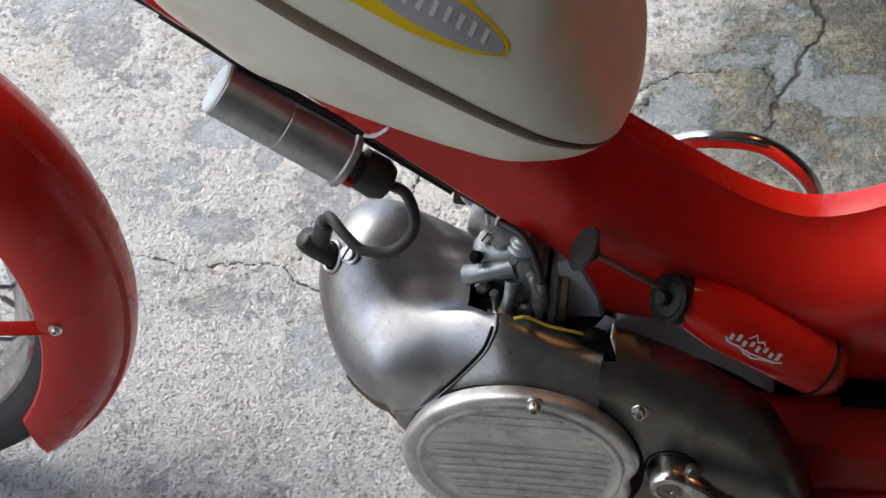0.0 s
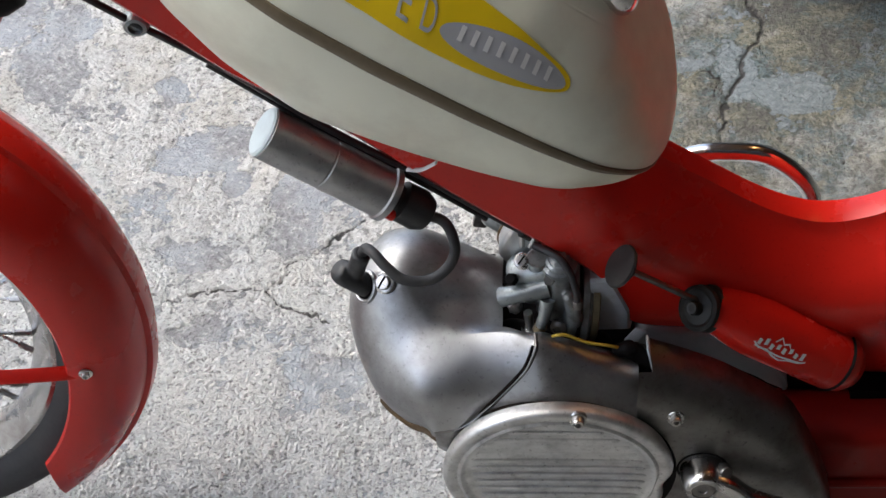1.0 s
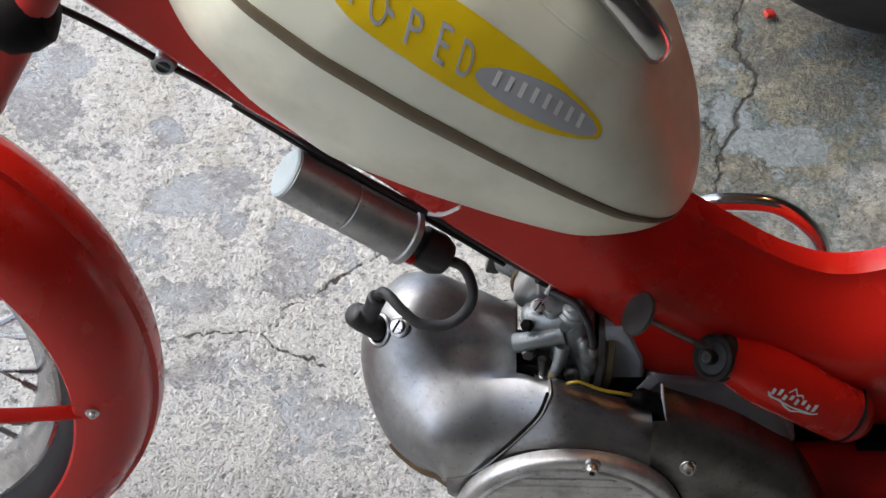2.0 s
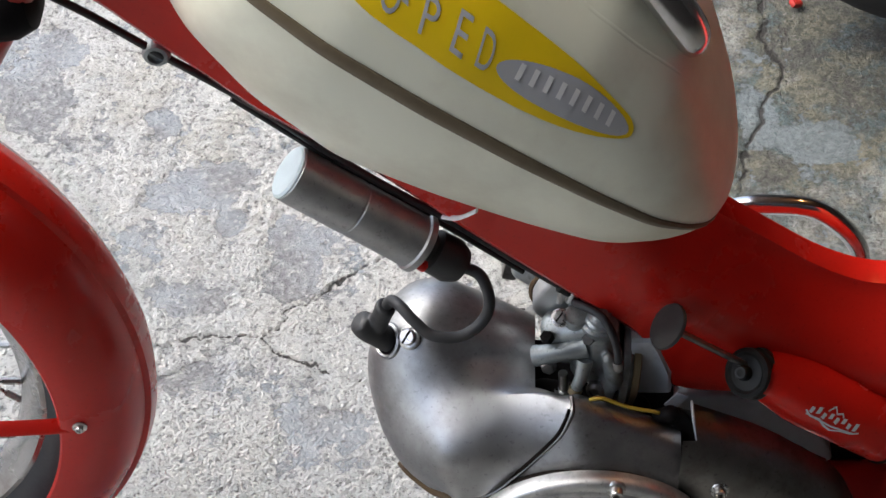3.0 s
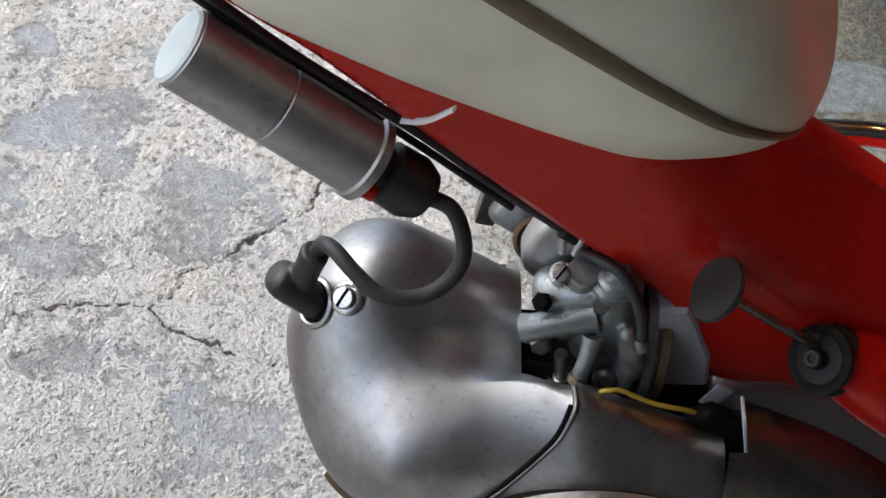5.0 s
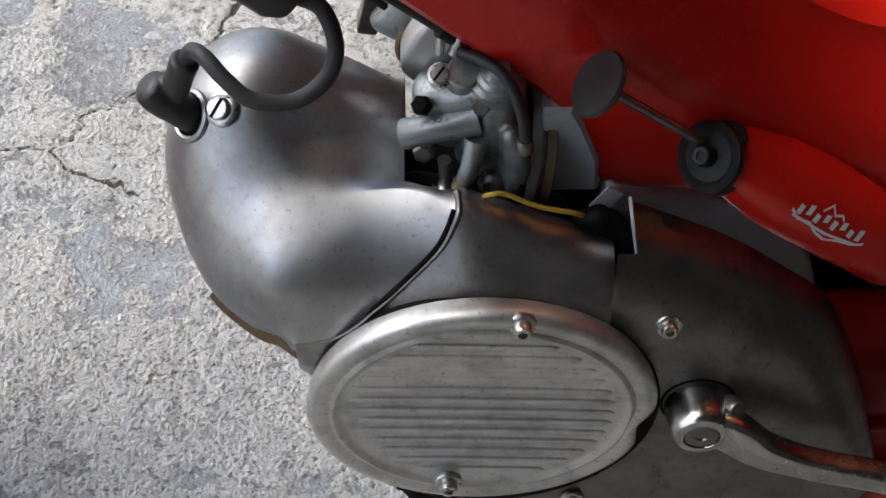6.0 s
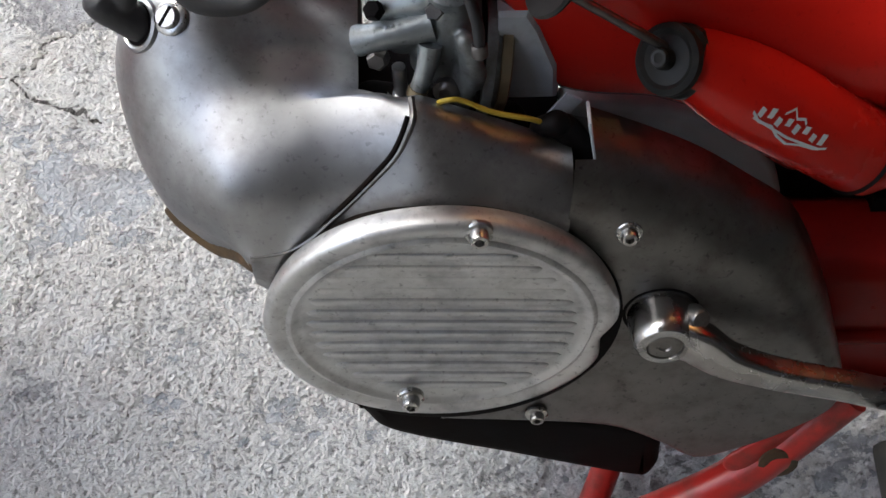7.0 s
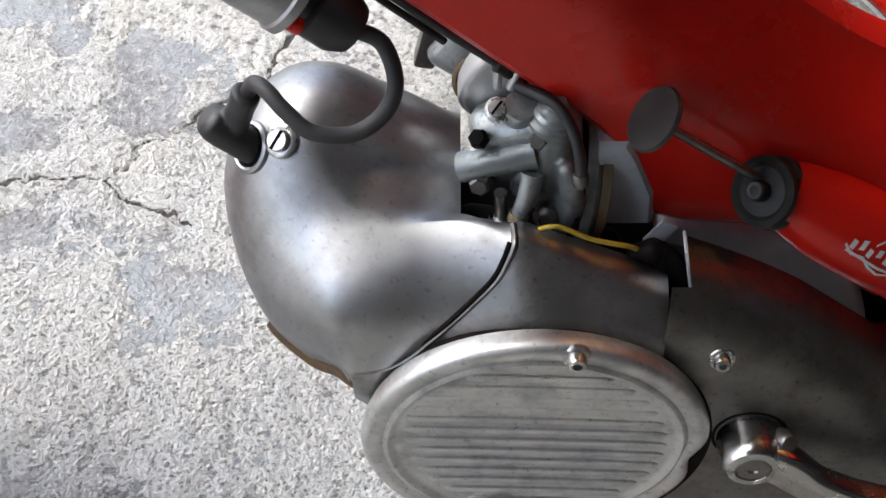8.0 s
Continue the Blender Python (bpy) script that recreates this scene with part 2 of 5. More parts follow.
def screw(parent, at, axis, r=0.006, h=0.004, label="slotted steel screw", slot=False):
    """A washer and a round head, with a socket or a slot across it."""
    b = bmesh.new()
    if slot:
        lathe(b, at, axis, [(r * 1.5, 0), (r * 1.5, h * 0.3), (r * 1.35, h * 0.45), (r, h * 0.5), (r, h * 1.1), (r * 0.88, h * 1.25), (0.0, h * 1.3)], 24)
        head = part("screw", b, STEEL, parent, label)
        u, v, a = basis(axis)
        c = Vector(at) + a * h * 1.28
        b = bmesh.new()
        skin(b, [[c + u * (s * r * 0.9) + v * (k * r * 0.14) + a * q for k, q in ((-1, -0.0006), (-1, 0.0002), (1, 0.0002), (1, -0.0006))] for s in (-1, 1)])
        part("slot", b, BLACK, head)
        return head
    lathe(b, at, axis, [(r * 1.55, 0), (r * 1.55, h * 0.3), (r * 1.4, h * 0.42), (r, h * 0.45), (r, h * 1.0), (r * 0.85, h * 1.25), (r * 0.5, h * 1.3), (r * 0.45, h * 0.7)], 20)
    return part("screw", b, STEEL, parent, label)


moped = tagged(new("moped"), "red vintage moped with cream tank and bare aluminium engine", "moped")

# ---- frame ----
W_F = 0.046
LOW_X = [-0.42, -0.348, -0.275, -0.21, -0.152, -0.098, -0.061, -0.054, -0.048, -0.043, -0.036, -0.02, 0.005, 0.028, 0.048, 0.060, 0.078, 0.11, 0.15, 0.19, 0.26, 0.33]
LOW_Z = [0.645, 0.578, 0.503, 0.452, 0.396, 0.347, 0.314, 0.301, 0.284, 0.269, 0.261, 0.257, 0.255, 0.245, 0.226, 0.206, 0.184, 0.174, 0.170, 0.19, 0.27, 0.36]
TOP_X = [-0.42, -0.37, -0.29, -0.18, -0.08, -0.018, 0.017, 0.053, 0.089, 0.124, 0.164, 0.205, 0.25, 0.33]
TOP_Z = [0.725, 0.690, 0.630, 0.550, 0.455, 0.400, 0.374, 0.346, 0.330, 0.336, 0.358, 0.400, 0.460, 0.560]
def frame_body():
    """Columns from the lower to the upper edge; the sides tuck in below towards the rear and close to a narrow rolled lip on top."""
    b = bmesh.new()
    xs = np.linspace(-0.42, 0.33, 270)
    low, top = np.interp(xs, LOW_X, LOW_Z), np.interp(xs, TOP_X, TOP_Z)
    top = np.convolve(np.pad(top, 10, "edge"), np.hanning(23)[1:-1] / np.hanning(23).sum(), "valid")
    low = np.convolve(np.pad(low, 2, "edge"), (0.1, 0.2, 0.4, 0.2, 0.1), "valid")
    rings = []
    for x, z0, z1 in zip(xs, low, top):
        h = z1 - z0
        narrow = step1(-0.10, -0.02, x)
        side = []
        for s in (0, 0.004, 0.009, 0.016, *(0.016 + (h - 0.080) * k / 6 for k in range(1, 6)), h - 0.064, h - 0.045, h - 0.032, h - 0.020, h - 0.011, h - 0.005, h - 0.001, h):
            w = W_F * math.sqrt(max(0.05, 1 - (1 - min(s / 0.016, 1)) ** 2))
            up = step1(0, 0.062, h - s)
            w *= 1 + step1(0.03, 0.11, x) * (0.06 - 0.72 * max(0, 1 - s / (0.80 * h)) ** 2)
            w *= (1 - narrow) + narrow * (0.20 + 0.80 * up ** 0.8)
            if h - s < 0.004:
                w = w * 0.6 + 0.004 if h - s > 0.0005 else w * 0.3
            side.append((w, z0 + s))
        rings.append([(x, -w, z) for w, z in side] + [(x, w, z) for w, z in reversed(side)])
    skin(b, rings, True, "flat")
    return part("frame", b, RED, moped, "glossy red pressed steel frame")
def step1(a, c, x):
    t = min(max((x - a) / (c - a), 0), 1)
    return t * t * (3 - 2 * t)
frame_part = frame_body()
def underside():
    """A black strip along the frame's lower edge, for the shade underneath it."""
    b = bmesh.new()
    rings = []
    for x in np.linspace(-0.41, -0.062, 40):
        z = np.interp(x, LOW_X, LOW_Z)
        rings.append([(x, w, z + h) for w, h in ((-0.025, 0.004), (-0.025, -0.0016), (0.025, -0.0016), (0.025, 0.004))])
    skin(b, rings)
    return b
def rear_shade_strip():
    """Black strip for shade at the frame's inner edge, rising over the swing arm."""
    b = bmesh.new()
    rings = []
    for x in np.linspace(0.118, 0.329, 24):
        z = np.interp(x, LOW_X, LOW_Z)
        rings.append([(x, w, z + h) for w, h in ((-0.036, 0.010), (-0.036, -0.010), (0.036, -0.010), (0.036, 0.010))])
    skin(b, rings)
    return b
part("rear_shade_strip", rear_shade_strip(), BLACK, frame_part, "black strip for the shade at the frame's rear edge")
part("frame_shade_strip", underside(), BLACK, frame_part, "black strip for the shade under the frame")
b = bmesh.new()
pillow(b, [(-0.030, 0.250), (0.010, 0.247), (0.040, 0.236), (0.060, 0.218), (0.074, 0.182), (0.060, 0.188), (0.048, 0.198), (0.014, 0.219), (-0.03, 0.235)], -0.020, -0.034, 0.004)
part("inner_panel", b, GREY_SHEET, moped, "grey sheet metal panel under the frame")

# ---- tank ----
T_O, T_U, T_V = np.array((-0.0194, 0.4783)), np.array((-0.795, 0.606)), np.array((0.606, 0.795))
def tank_point(u, phi, out=0.0):
    """A point of the tank's skin; phi runs from the keel (-90) over the seam (0) to the top (90)."""
    w = np.interp(u, TU, TW)
    d = np.interp(u, TU, TD)
    h = np.interp(u, TU, TH)
    c, s = math.cos(radians(phi)), math.sin(radians(phi))
    y = -(abs(c) ** 0.85) * (w + out) * (1 if c >= 0 else -1)
    v = (h + out) * s if s > 0 else (d + out) * s
    q = T_O + T_U * u + T_V * (v - 0.022)
    return Vector((q[0], y, q[1]))
_u = [-0.030, -0.026, -0.015, 0.0, 0.03, 0.07, 0.12, 0.18, 0.24, 0.29, 0.33, 0.355, 0.36]
TU = np.linspace(-0.030, 0.36, 60)
TW = np.interp(TU, _u, [0.0, 0.0461, 0.0688, 0.0845, 0.0977, 0.1025, 0.1048, 0.1046, 0.1008, 0.0895, 0.0626, 0.0268, 0.0])
TD = np.interp(TU, _u, [0.0, 0.015, 0.033, 0.0493, 0.0733, 0.0852, 0.0982, 0.1092, 0.0983, 0.0803, 0.0534, 0.0244, 0.0])
TH = np.interp(TU, _u, [0.0, 0.0081, 0.0254, 0.0372, 0.0597, 0.0859, 0.105, 0.108, 0.10, 0.085, 0.06, 0.025, 0.0])
for _ in range(2):
    for arr in (TW, TD, TH):
        arr[1:-1] = (arr[:-2] + 2 * arr[1:-1] + arr[2:]) / 4
def tank_body():
    b = bmesh.new()
    rings = [[tank_point(u, -90 + k * 4.5) for k in range(80)] for u in np.concatenate([np.linspace(-0.030, 0.0, 14)[:-1], np.linspace(0.0, 0.36, 80)])]
    skin(b, rings)
    return part("tank", b, CREAM, moped, "cream painted teardrop fuel tank")
tank = tank_body()
def tank_patch(poly, out, name, mat, label):
    """A thin painted patch that follows the tank; poly in (u, phi)."""
    b = bmesh.new()
    c = np.mean(poly, 0)
    rings = [[tank_point(*(c + (np.array(q) - c) * k), out) for q in poly] for k in (0.02, 0.25, 0.5, 0.75, 1.0)]
    skin(b, rings)
    bmesh.ops.recalc_face_normals(b, faces=b.faces)
    return part(name, b, mat, tank, label)
# seam band
def seam_band():
    b = bmesh.new()
    rings = []
    for u in np.linspace(-0.029, 0.355, 70):
        rings.append([tank_point(u, f, o) for f, o in ((-3.0, -0.001), (-2.7, 0.0014), (-1.4, 0.0024), (0.2, 0.0024), (1.6, 0.0012), (1.9, -0.001))])
    skin(b, rings, False, False)
    return b
part("seam_band", seam_band(), TRIM, tank, "tarnished brown seam band")

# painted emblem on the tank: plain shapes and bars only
OVAL_U, OVAL_P = 0.1238, 23.9
def oval(n=40):
    """Points round the emblem's end oval, leaning with the band."""
    pts = []
    for k in range(n):
        a = k / n * 2 * math.pi
        du, dp = 0.0415 * math.cos(a), 6.2 * math.sin(a)
        pts.append((OVAL_U + du, OVAL_P + dp - du * 48))
    return pts
lens = [(0.2437, 18.1), (0.2202, 15.7), (0.2046, 15.0), (0.1870, 14.0), (0.1704, 13.6), (0.1547, 13.6), (0.1381, 13.9), (0.1215, 14.9), (0.1068, 16.8), (0.0922, 20.0), (0.0814, 23.8), (0.0795, 27.0), (0.0835, 29.6), (0.0920, 31.0), (0.1137, 32.4),
        (0.1303, 33.8), (0.1498, 35.2), (0.1674, 36.2), (0.1900, 37.6), (0.2150, 38.6), (0.2525, 37.6), (0.2779, 32.1), (0.2681, 25.5)]
tank_patch([tuple(q) for q in catmull(lens, 4, True)], 0.0005, "emblem", YELLOW, "yellow painted emblem")
tank_patch(oval(), 0.0007, "emblem_oval", GREY_PAINT, "grey oval with pale bars")
def bar(u0, p0, u1, p1, half_u, out, mat):
    """One straight stroke."""
    n = 6
    edge = [(u0 + (u1 - u0) * k / n - half_u, p0 + (p1 - p0) * k / n) for k in range(n + 1)]
    edge += [(u0 + (u1 - u0) * k / n + half_u, p0 + (p1 - p0) * k / n) for k in range(n, -1, -1)]
    tank_patch(edge, out, "emblem_bar", mat, "")
for k in range(8):
    u = 0.1522 - k * 0.00815
    p = 20.9 + (0.1522 - u) * 50
    bar(u, p, u + 0.0014, p + 5.0, 0.0015, 0.0011, WHITE_PAINT)
def letter(char, u, p, h, w):
    """A tall narrow character of the built-in font, laid on the tank."""
    cu = bpy.data.curves.new("letter", "FONT")
    cu.body, cu.size, cu.resolution_u = char, 1.0, 4
    ob = bpy.data.objects.new("letter", cu)
    me = bpy.data.meshes.new_from_object(ob)
    bpy.data.objects.remove(ob)
    bpy.data.curves.remove(cu)
    b = bmesh.new()
    b.from_mesh(me)
    bpy.data.meshes.remove(me)
    bmesh.ops.subdivide_edges(b, edges=b.edges, cuts=1)
    x0, x1 = min(v.co.x for v in b.verts), max(v.co.x for v in b.verts)
    z1 = max(v.co.y for v in b.verts)
    for v in b.verts:
        a, c = (v.co.x - x0) / (x1 - x0) - 0.5, v.co.y / z1
        v.co = tank_point(u - a * w + c * 0.0065, p - 0.6 * a + h * c, 0.0008)
    bmesh.ops.solidify(b, geom=b.faces[:], thickness=-0.0001)
    part("letter", b, GREY_PAINT, tank)
for char, u, p, h, w in (("M", 0.2500, 22.0, 11.0, 0.013), ("O", 0.2275, 19.6, 11.3, 0.0112), ("-", 0.2180, 20.4, 6.0, 0.0045), ("P", 0.2045, 18.6, 11.2, 0.0090), ("E", 0.1865, 18.4, 12.0, 0.0080), ("D", 0.1708, 18.2, 11.0, 0.0088)):
    letter(char, u, p, h, w)
b = bmesh.new()
skin(b, [[tank_point(u, p + f, o) for f, o in ((-1.1, -0.0005), (-0.5, 0.00005), (0.0, 0.0002), (0.5, 0.00005), (1.1, -0.0005))] for u, p in catmull([(0.20, 54.5), (0.1489, 50.0), (0.1300, 48.3), (0.1078, 48.6), (0.0853, 51.0), (0.0599, 54.8)], 8)], False, False)
part("tank_ridge", b, CREAM, tank, "faint raised line along the tank top")

# ---- fan housing, covers and shroud ----
SEAM = [(-0.1011, -0.0767, 0.3032), (-0.1006, -0.0862, 0.3025), (-0.1036, -0.0911, 0.2959), (-0.108, -0.0946, 0.2878), (-0.1163, -0.0977, 0.2781), (-0.1286, -0.1015, 0.2647), (-0.1374, -0.1031, 0.2549), (-0.1449, -0.1046, 0.2476), (-0.1563, -0.1059, 0.24), (-0.1722, -0.1064, 0.2373)]
HEM = [(-0.2212, -0.0601, 0.2479), (-0.2129, -0.0706, 0.2354), (-0.2075, -0.0771, 0.2321), (-0.1933, -0.0860, 0.2259), (-0.1820, -0.0944, 0.2309), (-0.1722, -0.1064, 0.2373)]
b = bmesh.new()
hull(b, [((-0.185, -0.018, 0.287), 0.050), ((-0.110, -0.020, 0.246), (0.0015, 0.052, 0.051))])
hull(b, [((-0.185, -0.018, 0.287), 0.049), ((-0.185, -0.062, 0.272), (0.036, 0.044, 0.040)), ((-0.183, -0.062, 0.250), (0.036, 0.046, 0.036)), ((-0.172, -0.066, 0.238), 0.040), ((-0.157, -0.061, 0.266), (0.027, 0.037, 0.033)), ((-0.168, -0.055, 0.224), (0.030, 0.046, 0.030))])
hull(b, [((-0.182, -0.061, 0.246), (0.035, 0.046, 0.036)), ((-0.145, -0.063, 0.216), 0.042), ((-0.166, -0.0635, 0.2915), 0.012), ((-0.150, -0.0735, 0.2975), 0.010), ((-0.131, -0.0810, 0.3015), 0.006), ((-0.110, -0.0840, 0.3020), 0.0045),
         ((-0.114, -0.074, 0.264), 0.025), ((-0.135, -0.075, 0.269), 0.021), ((-0.155, -0.074, 0.256), 0.027), ((-0.140, -0.075, 0.240), 0.030), ((-0.168, -0.067, 0.248), 0.038)])
hull(b, [((-0.099, -0.080, 0.2935), 0.011), ((-0.092, -0.0835, 0.266), 0.025), ((-0.118, -0.081, 0.252), 0.026), ((-0.042, -0.085, 0.256), 0.017), ((-0.024, -0.088, 0.247), 0.023), ((-0.024, -0.086, 0.215), 0.025), ((-0.09, -0.081, 0.20), 0.026), ((-0.145, -0.079, 0.20), 0.026),
         ((-0.10, -0.076, 0.135), 0.026), ((-0.030, -0.077, 0.128), 0.026)])
casting = cast(melt(part("casting", b, ALU, moped), 0.0019, 8))
def relax(ob, weight, rounds, back):
    """Evens out a cast skin by the weight of each point, and gives back the broad swell that this takes away, if back is set."""
    me = ob.data
    n = len(me.vertices)
    co = np.empty(n * 3)
    me.vertices.foreach_get("co", co)
    co = co.reshape(-1, 3)
    ed = np.empty(len(me.edges) * 2, dtype=np.int64)
    me.edges.foreach_get("vertices", ed)
    ed = ed.reshape(-1, 2)
    count = np.maximum(np.bincount(ed.ravel(), minlength=n), 1)[:, None]
    w = weight(co)[:, None] * 0.6
    def even(q, times):
        for _ in range(times):
            near = np.stack([np.bincount(ed[:, 0], q[ed[:, 1], k], n) + np.bincount(ed[:, 1], q[ed[:, 0], k], n) for k in range(3)], 1) / count
            q = q + (near - q) * w
        return q
    low = even(co, rounds)
    co = low + even(co - low, back) if back else low
    me.vertices.foreach_set("co", co.ravel())
    me.update()
def ramp(a, c, x):
    t = np.clip((x - a) / (c - a), 0, 1)
    return t * t * (3 - 2 * t)
LOBES = ((-0.1961, -0.0198, 0.2693, 0.0300), (-0.1789, -0.0473, 0.2321, 0.0312), (-0.1299, -0.0318, 0.3229, 0.0242), (-0.1617, -0.0943, 0.2603, 0.0131), (-0.0818, -0.0758, 0.2700, 0.0308))
def elbow(p):
    """Distance to the air duct: a round barrel and one swelling scoop, melted from balls, that stands before it with a free upper edge."""
    a, c = np.array((-0.187, -0.013, 0.2911)), np.array((-0.105, -0.0285, 0.2422))
    t = np.clip((p - a) @ (c - a) / ((c - a) @ (c - a)), 0, 1)
    barrel = np.linalg.norm(p - a - t[:, None] * (c - a), axis=1) - (0.0354 + 0.0084 * t)
    scoop = -np.log(sum(np.exp(-45 * (np.linalg.norm(p - np.array(q[:3]), axis=1) - q[3])) for q in LOBES)) / 45
    roof = (p[:, 2] - 0.3035 + 1.3 * (p[:, 1] + 0.0700)) / 1.64 - 0.030 * ramp(-0.158, -0.195, p[:, 0])
    h = np.maximum(0.005 - np.abs(scoop - roof), 0) / 0.005
    scoop = np.maximum(scoop, roof) + h * h * 0.005 / 4
    k = 0.002 + 0.020 * ramp(-0.146, -0.195, p[:, 0])
    h = np.maximum(k - np.abs(barrel - scoop), 0) / k
    return np.minimum(barrel, scoop) - h * h * k / 4
def shape(ob):
    """Draws the cast skin onto the duct, up to the joint with the middle cover."""
    me = ob.data
    co = np.empty(len(me.vertices) * 3)
    me.vertices.foreach_get("co", co)
    co = co.reshape(-1, 3)
    joint = np.interp(co[:, 2], [q[2] for q in reversed(SEAM[1:])], [q[0] for q in reversed(SEAM[1:])])
    w = ramp(0.0, 0.008, joint - co[:, 0]) * ramp(0.200, 0.218, co[:, 2])
    at = co.copy()
    for _ in range(12):
        d = elbow(at)
        g = np.stack([(elbow(at + e) - d) / 1e-5 for e in np.eye(3) * 1e-5], 1)
        at -= g * (np.clip(d, -0.004, 0.004) / np.maximum((g * g).sum(1), 0.2))[:, None]
    co += (at - co) * w[:, None]
    me.vertices.foreach_set("co", co.ravel())
    me.update()
shape(casting)
def inner(p):
    """1 over the scoop's face, 0 towards the joint, the crease and the floor."""
    joint = np.interp(p[:, 2], [q[2] for q in reversed(SEAM[1:])], [q[0] for q in reversed(SEAM[1:])])
    return ramp(0.0, 0.016, joint - p[:, 0]) * np.maximum(ramp(-0.162, -0.185, p[:, 0]), ramp(0.304, 0.290, p[:, 2])) * ramp(0.205, 0.225, p[:, 2])
relax(casting, inner, 150, 350)
def face(p):
    """1 on the taut front of the scoop between crease, joint and hem."""
    return inner(p) * ramp(-0.208, -0.160, p[:, 0]) * ramp(0.234, 0.250, p[:, 2]) * ramp(-0.069, -0.079, p[:, 1])
relax(casting, face, 600, 0)
SEAM = [tuple(casting.closest_point_on_mesh(q)[1]) for q in SEAM]
HEM = [tuple(casting.closest_point_on_mesh(q)[1]) for q in HEM]
def share(ob, keep):
    """The faces of a cast part whose middle passes the test, as a new mesh."""
    b = bmesh.new()
    b.from_mesh(ob.data)
    bmesh.ops.bisect_plane(b, geom=b.verts[:] + b.edges[:] + b.faces[:], plane_co=(-0.0344, 0, 0.27), plane_no=(1, 0, -0.10))
    bmesh.ops.bisect_plane(b, geom=b.verts[:] + b.edges[:] + b.faces[:], plane_co=(SEAM[-1][0], 0, 0), plane_no=(1, 0, 0))
    bmesh.ops.bisect_plane(b, geom=b.verts[:] + b.edges[:] + b.faces[:], plane_co=SEAM[-1], plane_no=(-0.2, 0, 1))
    bmesh.ops.delete(b, geom=[f for f in b.faces if not keep(f.calc_center_median())], context="FACES")
    return b
def is_shroud(c):
    """On the cylinder's side of the joint and above the hem."""
    if c.z > SEAM[1][2]:
        return c.x < SEAM[1][0]
    if c.z > SEAM[-1][2]:
        x = np.interp(c.z, [q[2] for q in reversed(SEAM[1:])], [q[0] for q in reversed(SEAM[1:])])
    else:
        x = SEAM[-1][0]
    hem = np.interp(c.x, [q[0] for q in HEM], [q[2] for q in HEM])
    front = np.interp(c.x, [q[0] for q in HEM], [q[1] for q in HEM])
    return c.x < x and (c.z > hem - 0.006 - max(c.y - front, 0) * 0.6) or c.y > -0.055 and c.z > 0.22
def is_middle(c):
    return not is_shroud(c) and c.x > SEAM[-1][0] and c.x + 0.0344 - (c.z - 0.27) * 0.10 < 0
shroud = part("cylinder_shroud", share(casting, is_shroud), ALU, moped, "dull aluminium air shroud over the cylinder", "all")
mid_cover = part("middle_cover", share(casting, is_middle), ALU_MID, moped, "grimy aluminium middle engine cover", "all")
b = bmesh.new()
sweep(b, [(q[0] + 0.004, q[1] + 0.008, q[2] - 0.013) for q in HEM[1:]] + [(-0.158, -0.094, 0.220)], 0.0062, 14)
part("lower_shroud", b, RUST, moped, "rusty lower edge of the shroud")
bpy.data.objects.remove(casting)
def open_end(ob, x, y):
    """Cuts the barrel open at x, behind y."""
    b = bmesh.new()
    b.from_mesh(ob.data)
    bmesh.ops.bisect_plane(b, geom=b.verts[:] + b.edges[:] + b.faces[:], plane_co=(0, y, 0), plane_no=(0, 1, 0))
    bmesh.ops.bisect_plane(b, geom=b.verts[:] + b.edges[:] + b.faces[:], plane_co=(x, 0, 0), plane_no=(1, 0, 0))
    gone = [f for f in b.faces if f.calc_center_median().x > x and f.calc_center_median().y > y]
    bmesh.ops.delete(b, geom=gone, context="FACES")
    b.to_mesh(ob.data)
    b.free()
open_end(shroud, -0.1235, -0.060)
# Black disc that stands for the shade inside the cut-open barrel.
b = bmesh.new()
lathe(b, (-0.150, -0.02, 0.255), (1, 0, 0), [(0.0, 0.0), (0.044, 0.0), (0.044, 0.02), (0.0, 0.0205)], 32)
part("barrel_shade", b, BLACK, moped, "black disc for the shade inside the open shroud")
